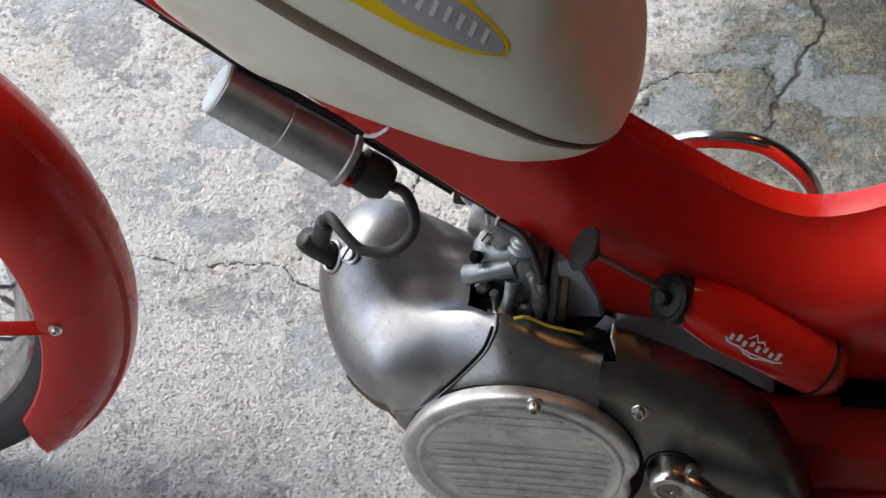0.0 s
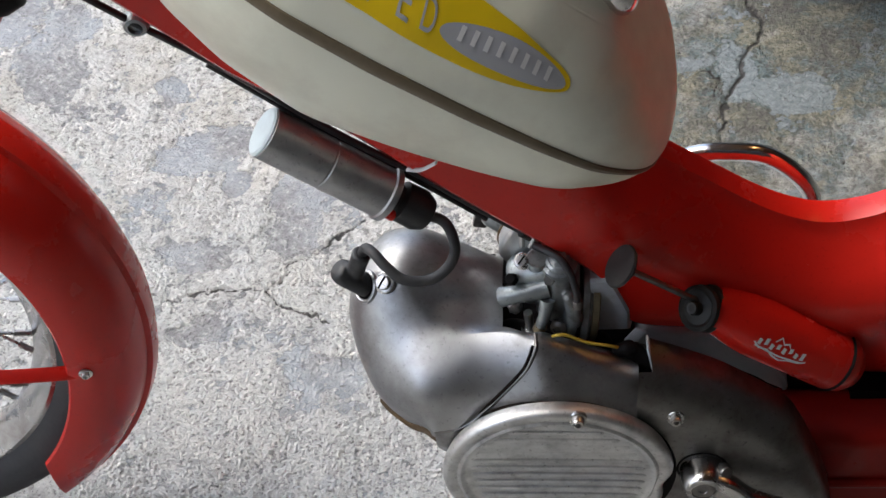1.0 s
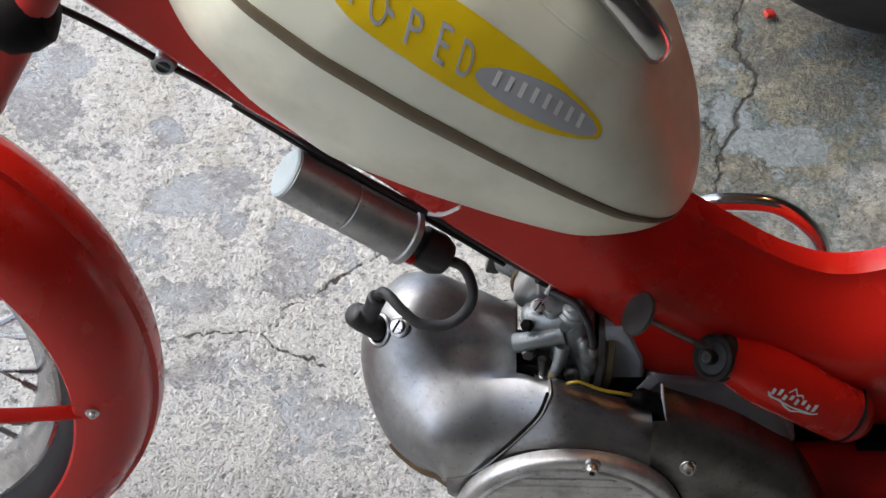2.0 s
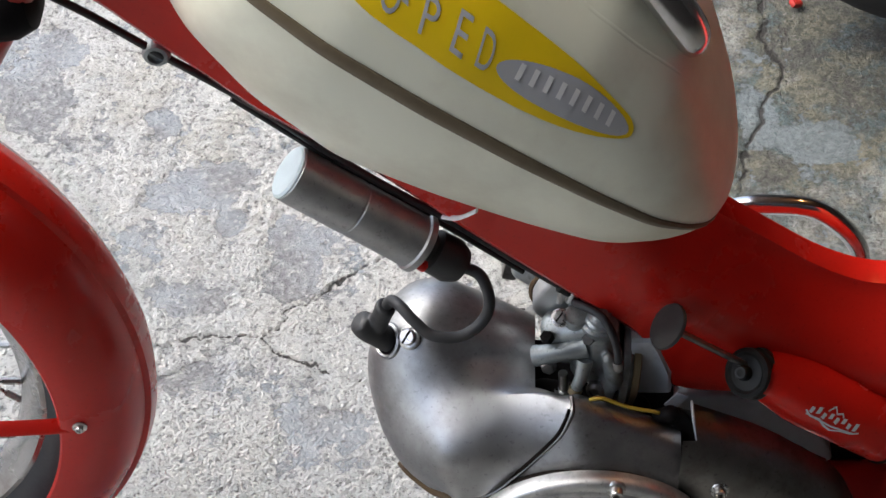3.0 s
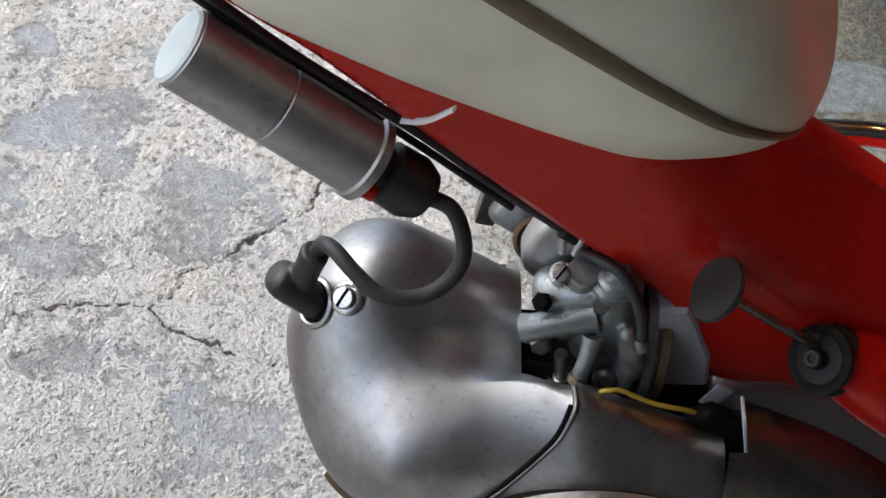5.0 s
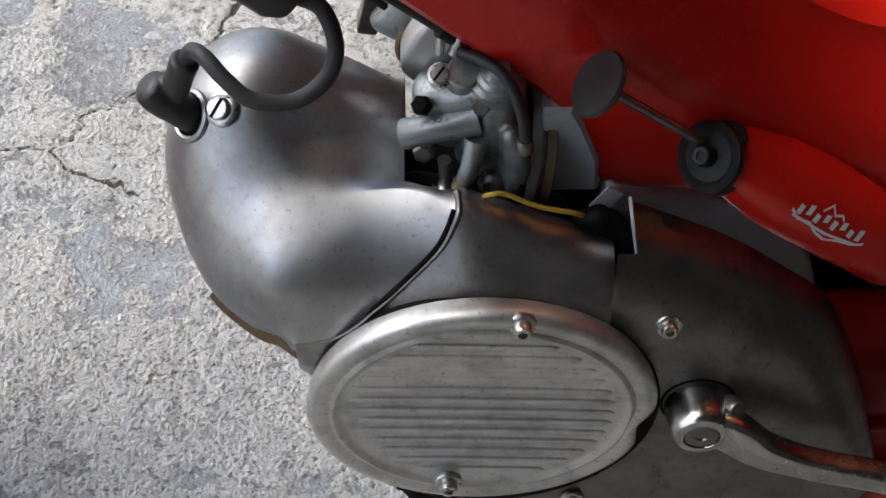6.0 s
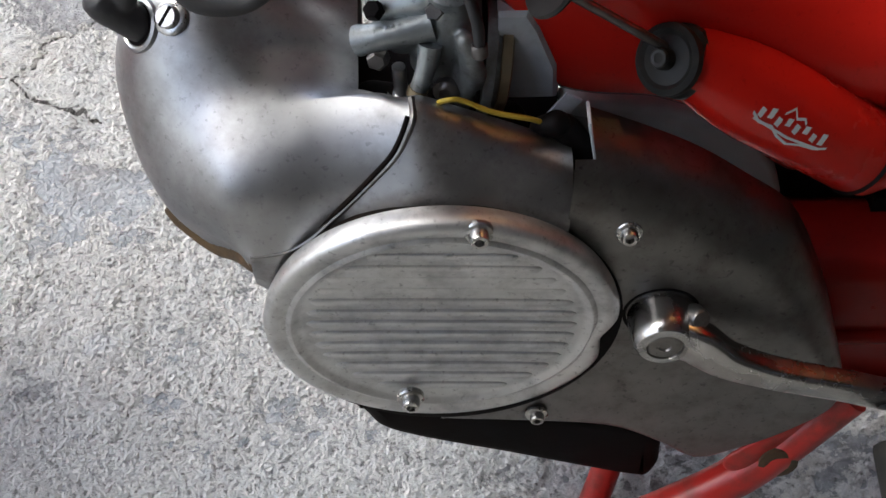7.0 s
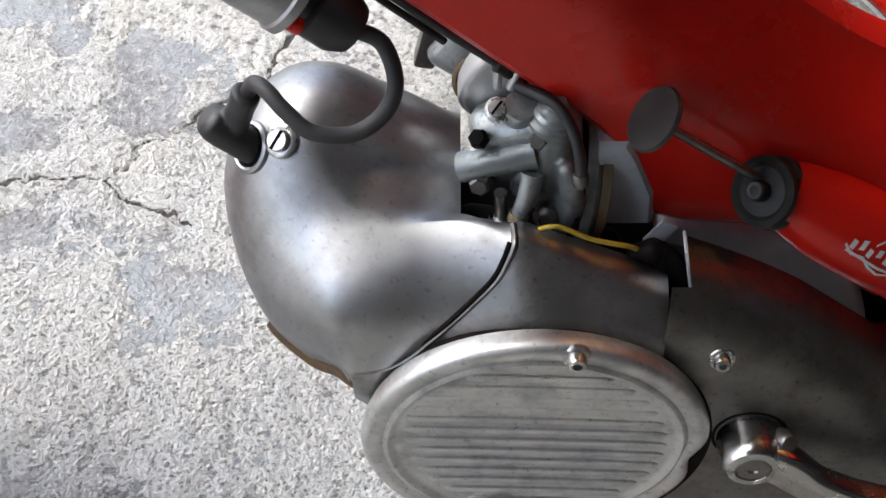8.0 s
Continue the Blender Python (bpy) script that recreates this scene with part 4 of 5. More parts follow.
pillow(b, [(-0.1235, 0.322), (-0.1215, 0.338), (-0.110, 0.354), (-0.098, 0.357), (-0.088, 0.350), (-0.090, 0.325), (-0.105, 0.310)], -0.012, -0.026, 0.003, 4, 3)
part("mounting_plate", b, ALU_BRIGHT, carb, "pale alloy plate behind the carburettor")
b = bmesh.new()
lathe(b, (-0.0745, -0.032, 0.2880), SUCK, [(0.0285, 0.0), (0.0307, 0.0006), (0.0307, 0.0020), (0.0290, 0.0026)], 48)
part("carburettor_gasket", b, BLACK, carb)
b = bmesh.new()
lathe(b, (-0.0718, -0.032, 0.2877), SUCK, [(0.027, 0.0), (0.0306, 0.0005), (0.0306, 0.0050), (0.0285, 0.0056), (0.0280, 0.0072)], 48)
part("filter_ring", b, ZINC, carb, "clamped metal filter ring")
b = bmesh.new()
lathe(b, (-0.0648, -0.032, 0.2868), SUCK, [(0.0270, 0.0), (0.0290, 0.0005), (0.0290, 0.0045), (0.0265, 0.0055)], 48)
part("filter_band", b, BRASS, carb, "tarnished yellowish band")
# inlet pipe with a cast collar and worn raised marks
b = bmesh.new()
sweep(b, [(-0.1235, -0.050, 0.3110), (-0.1170, -0.051, 0.3135), (-0.1060, -0.051, 0.3165), (-0.0920, -0.049, 0.3195)], [0.0066, 0.0062, 0.0062, 0.0080], 22, 5)
lathe(b, (-0.1240, -0.050, 0.3107), (1, 0, 0.25), [(0.0050, 0), (0.0068, 0.0008), (0.0068, 0.003), (0.0060, 0.0035)], 22)
inlet = part("inlet_elbow", b, ZINC, carb, "zinc inlet pipe")
for k in range(4):
    b = bmesh.new()
    box(b, (-0.1108 + k * 0.0027, -0.0536, 0.3207 + k * 0.0006), (0.0016, 0.0008, 0.0034), (-42, -12, 0), 0.0003)
    part("cast_mark", b, ZINC, inlet)
b = bmesh.new()
lathe(b, (-0.0840, -0.046, 0.3365), (0.06, -0.22, 1), [(0.0110, 0), (0.0116, 0.0015), (0.0116, 0.0035), (0.0094, 0.0045), (0.0090, 0.0065), (0.0072, 0.0075), (0.0070, 0.0095), (0.0046, 0.0105), (0.0044, 0.0130), (0.0, 0.0135)], 28)
part("throttle_cap", b, ZINC, carb, "ribbed screw cap on the slide tube")
b = bmesh.new()
lathe(b, (-0.0980, -0.044, 0.3400), (0.0, -0.45, 1), [(0.0076, -0.006), (0.0076, 0.003), (0.0066, 0.0045), (0.0, 0.005)], 26)
part("float_cap", b, ZINC, carb, "flat cap of the float chamber")
b = bmesh.new()
lathe(b, (-0.0905, -0.0525, 0.3300), (-0.2, -0.8, 0.55), [(0.0042, -0.003), (0.0042, 0.002), (0.0034, 0.003), (0.0, 0.003)], 6)
part("idle_screw", b, STEEL_DARK, carb)
screw(carb, (-0.1075, -0.045, 0.3405), (-0.12, -0.55, 0.82), 0.0039, 0.0048, "large slotted screw", True)
b = bmesh.new()
lathe(b, (-0.1150, -0.048, 0.3255), (-0.35, -0.45, 0.82), [(0.0044, 0), (0.0044, 0.004), (0.0036, 0.005), (0.0, 0.0054)], 6)
part("union_nut", b, BLACK, carb, "dark hexagon nut")
b = bmesh.new()
sweep(b, [(-0.1015, -0.036, 0.345), (-0.0975, -0.034, 0.357)], 0.0034, 12, 1, (1, 1), False)
sweep(b, [(-0.1080, -0.036, 0.345), (-0.1075, -0.034, 0.356)], 0.0020, 8, 1, (1, 1), False)
part("choke_stub", b, ALU_BRIGHT, carb)
b = bmesh.new()
sweep(b, [(-0.1062, -0.054, 0.2990), (-0.1050, -0.054, 0.2740)], 0.0030, 12, 1, (1, 1), False)
lathe(b, (-0.1053, -0.054, 0.2830), (0.05, 0, -1), [(0.0040, 0), (0.0040, 0.010)], 10)
part("drain_stub", b, ALU_BRIGHT, carb, "pale metal drain stub")
b = bmesh.new()
sweep(b, [(-0.0925, -0.055, 0.313), (-0.0945, -0.059, 0.303), (-0.0985, -0.062, 0.292)], [0.0052, 0.0044, 0.0036], 14)
part("idle_stub", b, ZINC, carb)
b = bmesh.new()
lathe(b, (-0.0983, -0.0618, 0.2925), (-0.35, -0.25, -0.9), [(0.0044, -0.001), (0.0044, 0.003), (0.003, 0.004)], 12)
part("stub_ring", b, BRASS, carb)
b = bmesh.new()
lathe(b, (-0.0860, -0.058, 0.2870), (-0.3, -1, 0.2), [(0.0060, -0.004), (0.0060, 0.001), (0.0046, 0.0025), (0.0030, 0.0028), (0.0028, 0.0018), (0.0, 0.0018)], 14)
part("float_screw", b, STEEL_DARK, carb)
b = bmesh.new()
lathe(b, (-0.1150, -0.046, 0.2955), (-0.2, -1, 0.3), [(0.0048, -0.004), (0.0048, 0.002), (0.0036, 0.003), (0.0, 0.003)], 6)
part("flange_nut", b, STEEL_DARK, carb)
# air filter box, folded sheet with a slanting end
b = bmesh.new()
skin(b, [[(x, -0.026, z) for x, z in ((-0.0640, 0.327), (-0.0490, 0.327), (-0.0430, 0.315), (-0.0345, 0.292), (-0.0335, 0.2715), (-0.0640, 0.2715))],
         [(x, -0.046, z) for x, z in ((-0.0640, 0.3225), (-0.0515, 0.3225), (-0.0465, 0.3125), (-0.0385, 0.2900), (-0.0378, 0.2705), (-0.0640, 0.2705))],
         [(x, -0.048, z) for x, z in ((-0.0640, 0.3205), (-0.0525, 0.3205), (-0.0478, 0.3110), (-0.0402, 0.2890), (-0.0396, 0.2720), (-0.0640, 0.2720))]], True, "flat")
part("filter_box", b, GALV, carb, "bare metal air filter box", False)
b = bmesh.new()
box(b, (-0.0350, -0.056, 0.2740), (0.0085, 0.0015, 0.015), (0, 32, 0), 0.0005)
part("filter_tab", b, GALV, carb)
cable("throttle_cable", [(-0.100, -0.040, 0.350), (-0.085, -0.050, 0.350), (-0.0775, -0.057, 0.343), (-0.0735, -0.062, 0.331), (-0.0725, -0.064, 0.320)], 0.0026, "black throttle cable")
b = bmesh.new()
lathe(b, (-0.0727, -0.0638, 0.3215), (0.05, -0.1, -1), [(0.0030, 0), (0.0036, 0.001), (0.0036, 0.006), (0.0026, 0.007)], 12)
part("cable_nipple", b, STEEL_DARK, carb)
b = bmesh.new()
lathe(b, (-0.1085, -0.033, 0.3575), (0.80, 0, -0.60), [(0.0030, 0), (0.0044, 0.001), (0.0044, 0.009), (0.0038, 0.010), (0.0038, 0.016), (0.0028, 0.017)], 14)
part("cable_ferrule", b, KNOB, moped, "black ferrule on the control cable")
# Black box and lump fill the shaded recess here; the notch lumps are rubber.
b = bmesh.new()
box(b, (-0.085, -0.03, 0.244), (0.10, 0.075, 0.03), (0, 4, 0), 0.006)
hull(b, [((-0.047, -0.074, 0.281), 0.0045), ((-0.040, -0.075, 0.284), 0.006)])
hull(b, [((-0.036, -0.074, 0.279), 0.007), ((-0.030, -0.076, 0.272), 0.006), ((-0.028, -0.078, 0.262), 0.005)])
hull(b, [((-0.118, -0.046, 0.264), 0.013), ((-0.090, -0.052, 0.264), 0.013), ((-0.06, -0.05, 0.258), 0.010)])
part("crankcase", b, BLACK, moped, "dark crankcase top, rubber lumps and black fill for shade")
b = bmesh.new()
box(b, (-0.0250, -0.081, 0.2805), (0.0016, 0.013, 0.034), (0, -9, 0), 0.0006)
part("bracket", b, GALV, moped, "small bent tin bracket")
b = bmesh.new()
hull(b, [((-0.131, 0.030, 0.304), 0.008), ((-0.119, 0.028, 0.303), 0.012), ((-0.104, 0.030, 0.314), 0.009), ((-0.121, 0.030, 0.320), 0.007)])
tap = part("fuel_tap", b, ZINC, moped, "bright alloy fuel tap under the frame")
b = bmesh.new()
lathe(b, (-0.1165, 0.009, 0.3052), (0, -0.8, 0.6), [(0.0110, -0.002), (0.0110, 0.001), (0.0092, 0.0018), (0.0088, 0.0006), (0.0066, 0.0006), (0.0064, 0.0030), (0.0050, 0.0036), (0.0034, 0.0034), (0.0030, 0.0012), (0.0, 0.0012)], 24)
part("tap_screw", b, RUST, tap, "rust-brown screw with rings")
b = bmesh.new()
box(b, (-0.138, 0.034, 0.306), (0.010, 0.010, 0.026), (0, 12, 0), 0.002)
part("tap_bracket", b, STEEL_DARK, tap)

# ---- pump tube ----
P_A = Vector((0.011, -0.056, 0.305))
P_D = Vector((0.080, 0.006, -0.063)).normalized()
b = bmesh.new()
lathe(b, P_A, P_D, [(0.0135, 0.004), (0.0160, 0.010), (0.0180, 0.020), (0.0202, 0.032), (0.0215, 0.046), (0.0215, 0.112), (0.020, 0.122), (0.015, 0.130), (0.007, 0.133), (0.0, 0.134)], 36)
tube_p = part("pump_tube", b, RED, moped, "red enamelled tube on the frame")
b = bmesh.new()
lathe(b, P_A, P_D, [(0.0212, 0.113), (0.0226, 0.1145), (0.0212, 0.116)], 36, False)
part("tube_clip", b, BLACK, tube_p)
plug_axis = (P_D + Vector((0.0, 0.55, -0.15))).normalized()
P_P = P_A - P_D * 0.003 + Vector((0.001, -0.002, -0.0035))
b = bmesh.new()
lathe(b, P_P, plug_axis, [(0.0, -0.012), (0.0038, -0.012), (0.0048, -0.010), (0.0048, -0.0068), (0.0110, -0.0060), (0.0130, -0.0072), (0.0155, -0.0060), (0.0159, -0.003), (0.0142, -0.001), (0.0142, 0.0010), (0.0162, 0.0025), (0.0164, 0.0070), (0.0150, 0.0095)], 40)
part("tube_plug", b, KNOB, tube_p, "dark rubber end plug")
b = bmesh.new()
lathe(b, P_P, plug_axis, [(0.0022, -0.0128), (0.0036, -0.0130), (0.0042, -0.0124), (0.0042, -0.0100)], 20, False)
part("plug_hub", b, DISC, tube_p, "worn metal hub of the plug")
d_at = Vector((-0.043, -0.0635, 0.3530))
rod = (d_at - P_A).normalized()
b = bmesh.new()
sweep(b, [P_A, d_at], 0.0022, 10, 1, (1, 1), False)
part("pump_rod", b, STEEL_DARK, tube_p)
b = bmesh.new()
lathe(b, d_at, rod, [(0.003, -0.009), (0.006, -0.007), (0.008, -0.002), (0.0145, 0.0), (0.0150, 0.001), (0.0142, 0.0025), (0.0, 0.003)], 32)
part("pump_handle", b, DISC, tube_p, "dull metal handle disc")

# transfer on the tube: plain pale bars
def tube_patch(a0, a1, t0, t1, rise=0.0):
    n0 = (Vector((0.1, -0.80, 0.60)) - P_D * Vector((0.1, -0.80, 0.60)).dot(P_D)).normalized()
    n1 = P_D.cross(n0)
    b = bmesh.new()
    rings = []
    for k in range(5):
        a = a0 + (a1 - a0) * k / 4
        rings.append([P_A + P_D * a + (n0 * math.cos(radians(t)) + n1 * math.sin(radians(t))) * 0.0218 for t in np.linspace(t0 + 12 + rise * k / 4, t1 + 12 + rise * k / 4, 5)])
    skin(b, rings, False, False)
    part("transfer_bar", b, PALE_PAINT, tube_p)
for k, (d0, d1) in enumerate(((-6, 6), (-9, 4), (-4, 7), (-7, 3), (-6, 6), (-8, 2), (-5, 5), (-9, 6))):
    tube_patch(0.0365 + k * 0.0052, 0.0393 + k * 0.0052, d0, d1, 1.5 - 3 * (k % 2))
for line in (((0.034, 3), (0.040, 11), (0.047, 9), (0.053, 17), (0.060, 21), (0.066, 14), (0.074, 10), (0.079, 3)), ((0.049, -11), (0.053, -22), (0.056, -12), (0.060, -16), (0.062, -11)), ((0.036, 9), (0.058, 13), (0.076, 8))):
    for (a0, t0), (a1, t1) in zip(line, line[1:]):
        tube_patch(a0, a1, t0, t0 + 3.6, t1 - t0)

# chrome loop on the far side
b = bmesh.new()
sweep(b, [(-0.03, 0.08, 0.290), (0.010, 0.08, 0.308), (0.036, 0.08, 0.310), (0.060, 0.08, 0.306), (0.080, 0.08, 0.290), (0.095, 0.08, 0.267), (0.100, 0.08, 0.235), (0.098, 0.078, 0.19)], 0.0068, 14)
part("chrome_loop", b, CHROME, moped, "bent chrome tube on the far side")
b = bmesh.new()
sweep(b, [tank_point(0.150, 66, 0.006), tank_point(0.12, 64.5, 0.010), tank_point(0.088, 63, 0.011), tank_point(0.074, 62.5, 0.009), tank_point(0.068, 62.3, 0.004)], [0.010, 0.011, 0.011, 0.010, 0.006], 18, 5, (1.0, 0.8))
part("tank_handle", b, CHROME, moped, "short chrome handle on the tank top")

# ---- parked wheel behind ----
other = tagged(new("parked_wheel"), "black tyre of a vehicle parked on the concrete", "wheel")
b = bmesh.new()
OC = Vector((0.30, 0.635, 0.27))
rings = []
for k in range(64):
    a = k / 64 * 2 * math.pi
    rings.append([OC + Vector(((0.225 + 0.045 * math.cos(f)) * math.cos(a), 0.05 * math.sin(f), (0.225 + 0.045 * math.cos(f)) * math.sin(a))) for f in np.linspace(0, 2 * math.pi, 16, False)])
rings.append(rings[0])
skin(b, rings, True, False)
bmesh.ops.remove_doubles(b, verts=b.verts, dist=1e-6)
part("tyre", b, TYRE, other)
b = bmesh.new()
lathe(b, OC + Vector((0, 0.03, 0)), (0, -1, 0), [(0.19, 0), (0.185, 0.02), (0.17, 0.03), (0.06, 0.025), (0.05, 0.05), (0.0, 0.05)], 40)
part("rim", b, GREY_SHEET, other)
scrap = bmesh.new()
box(scrap, (0.131, 0.658, 0.003), (0.012, 0.010, 0.007), (10, 20, 30), 0.003)
sc = part("plastic_scrap", scrap, RED_WORN, None)
tagged(sc, "small broken red plastic piece on the concrete", "scrap")

# ---- ground ----
def lattice(x, y, seed):
    """Smooth value noise in 0..1."""
    xi, yi = np.floor(x).astype(int), np.floor(y).astype(int)
    fx, fy = x - xi, y - yi
    fx, fy = fx * fx * (3 - 2 * fx), fy * fy * (3 - 2 * fy)
    tab = np.random.RandomState(seed).rand(256, 256)
    g = lambda i, j: tab[i % 256, j % 256]
    return (g(xi, yi) * (1 - fx) + g(xi + 1, yi) * fx) * (1 - fy) + (g(xi, yi + 1) * (1 - fx) + g(xi + 1, yi + 1) * fx) * fy
def fbm(x, y, seed, octaves=4, gain=0.5):
    total, amp, s = 0.0, 1.0, 0.0
    for k in range(octaves):
        total = total + amp * lattice(x * 2 ** k + 17.3 * k, y * 2 ** k + 9.1 * k, seed + k)
        s += amp
        amp *= gain
    return total / s
def step(a, b, x):
    t = np.clip((x - a) / (b - a), 0, 1)
    return t * t * (3 - 2 * t)
CRACKS = [
    (1.0, [(-0.56, 0.262), (-0.50, 0.240), (-0.447, 0.228), (-0.396, 0.232), (-0.356, 0.235), (-0.350, 0.242), (-0.322, 0.269), (-0.299, 0.286), (-0.280, 0.305), (-0.262, 0.33), (-0.22, 0.40)]),
    (0.9, [(-0.356, 0.235), (-0.348, 0.220), (-0.314, 0.208), (-0.276, 0.193), (-0.23, 0.183)]),
    (2.0, [(0.112, 0.72), (0.099, 0.659), (0.101, 0.635), (0.094, 0.616), (0.104, 0.596), (0.108, 0.573), (0.109, 0.554), (0.103, 0.539), (0.087, 0.521), (0.086, 0.493), (0.075, 0.461), (0.066, 0.437), (0.062, 0.407)]),
    (0.9, [(-0.10, 0.43), (-0.060, 0.472), (-0.052, 0.484), (-0.026, 0.490), (0.006, 0.496), (0.029, 0.501), (0.054, 0.501), (0.061, 0.484), (0.064, 0.462)]),
    (0.6, [(0.104, 0.536), (0.106, 0.523)]),
    (0.6, [(0.071, 0.395), (0.069, 0.376)]),
    (0.6, [(0.037, 0.347), (0.054, 0.355), (0.068, 0.362), (0.081, 0.374)]),
    (0.5, [(0.089, 0.319), (0.099, 0.331)]),
    (0.6, [(-0.058, 0.422), (-0.055, 0.444), (-0.052, 0.467)]),
    (0.5, [(0.006, 0.512), (0.010, 0.524), (0.023, 0.533), (0.043, 0.538)]),
    (0.5, [(0.174, 0.380), (0.175, 0.367), (0.177, 0.354)]),
]
PATCHES = [(-0.428, 0.416, 0.062, 0.038, 10), (-0.482, 0.503, 0.020, 0.024, 0), (-0.605, 0.545, 0.040, 0.075, 20), (-0.60, 0.605, 0.035, 0.04, 0), (-0.68, 0.63, 0.06, 0.07, 0), (-0.333, 0.318, 0.030, 0.060, -8), (-0.338, 0.355, 0.030, 0.030, -20),
           (-0.427, 0.277, 0.046, 0.025, -25), (-0.295, 0.140, 0.045, 0.032, -10), (-0.41, 0.190, 0.042, 0.018, 0), (-0.397, 0.372, 0.018, 0.016, 20), (-0.486, 0.352, 0.014, 0.010, 0), (-0.020, 0.452, 0.036, 0.040, 0), (0.020, 0.515, 0.040, 0.020, 10), (0.082, 0.500, 0.024, 0.055, 10), (0.135, 0.47, 0.05, 0.03, 0)]
def spaced(lo, hi, d):
    core = np.arange(lo, hi + d / 2, d)
    far = np.array([0.02, 0.06, 0.15, 0.4, 1.0, 3.0, 9.0, 30.0, 120.0, 600.0, 2500.0])
    return np.concatenate([(lo - far)[::-1], core, hi + far])
def ground_mesh():
    xs, ys = spaced(-0.80, 0.36, 0.0020), spaced(-0.14, 0.80, 0.0021)
    X, Y = np.meshgrid(xs, ys, indexing="ij")
    wx = X + 0.012 * (fbm(X * 30, Y * 30, 3) - 0.5) * 2 + 0.007 * (fbm(X * 140, Y * 140, 5, 2) - 0.5)
    wy = Y + 0.012 * (fbm(X * 30 + 50, Y * 30, 9) - 0.5) * 2 + 0.007 * (fbm(X * 140, Y * 140, 15, 2) - 0.5)
    near = np.full(X.shape, 9.0)
    for wide, line in CRACKS:
        for (ax_, ay_), (bx_, by_) in zip(line, line[1:]):
            dx, dy = bx_ - ax_, by_ - ay_
            t = np.clip(((wx - ax_) * dx + (wy - ay_) * dy) / (dx * dx + dy * dy), 0, 1)
            near = np.minimum(near, np.hypot(wx - ax_ - t * dx, wy - ay_ - t * dy) / wide)
    width = 0.0007 + 0.0016 * fbm(X * 22, Y * 22, 21) ** 2
    crack = np.exp(-(near / (width + 0.0004)) ** 2)
    patch = np.zeros(X.shape)
    for px, py, ra, rb, turn in PATCHES:
        c, s = math.cos(radians(turn)), math.sin(radians(turn))
        u, v = ((wx - px) * c + (wy - py) * s) / ra, (-(wx - px) * s + (wy - py) * c) / rb
        patch = np.maximum(patch, 1.0 - np.hypot(u, v))
    patch = patch + 0.8 * (fbm(X * 28, Y * 28, 31, 5, 0.6) - 0.52)
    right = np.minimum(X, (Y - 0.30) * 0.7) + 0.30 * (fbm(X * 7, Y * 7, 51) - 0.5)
    gritty = Y + 0.3 * X + 0.35 * step(-0.15, 0.0, X) + 0.22 * (fbm(X * 10, Y * 10, 91) - 0.5)
    flake = fbm(X * 110, Y * 110, 61, 4, 0.62)
    coat = step(0.02, 0.08, patch)
    rough = (1 - 0.75 * coat) * (1 - 0.6 * step(-0.1, 0.08, right))
    Z = 0.0012 * step(0.45, 0.52, flake) * rough - 0.0012 * coat + 0.003 * (fbm(X * 6, Y * 6, 81) - 0.5) - 0.0025 * crack - 0.003
    fade = np.clip(1 - np.maximum(np.maximum(-0.80 - X, X - 0.36), np.maximum(-0.14 - Y, Y - 0.80)) / 0.05, 0, 1)
    Z = Z * fade - 0.002 * (1 - fade)
    near, patch = near + (1 - fade) * 9, patch - (1 - fade) * 0.6
    right, gritty = right * fade + np.clip(X * 0.1, -1, 1) * (1 - fade), gritty * fade + (1 - fade) * 0.2
    nx, ny = X.shape
    verts = np.stack([X, Y, Z], -1).reshape(-1, 3)
    i = np.arange(nx * ny).reshape(nx, ny)
    quads = np.stack([i[:-1, :-1], i[1:, :-1], i[1:, 1:], i[:-1, 1:]], -1).reshape(-1, 4)
    me = bpy.data.meshes.new("ground")
    me.vertices.add(len(verts))
    me.vertices.foreach_set("co", verts.ravel())
    me.loops.add(quads.size)
    me.loops.foreach_set("vertex_index", quads.ravel())
    me.polygons.add(len(quads))
    me.polygons.foreach_set("loop_start", np.arange(0, quads.size, 4))
    me.polygons.foreach_set("loop_total", np.full(len(quads), 4))
    me.update(calc_edges=True)
    for name, val in (("crack", np.minimum(near / width, 9.0)), ("worn", patch), ("smooth_shaded_side", right), ("gritty", gritty)):
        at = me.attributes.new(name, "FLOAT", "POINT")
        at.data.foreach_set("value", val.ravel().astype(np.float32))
    me.shade_smooth()
    return me
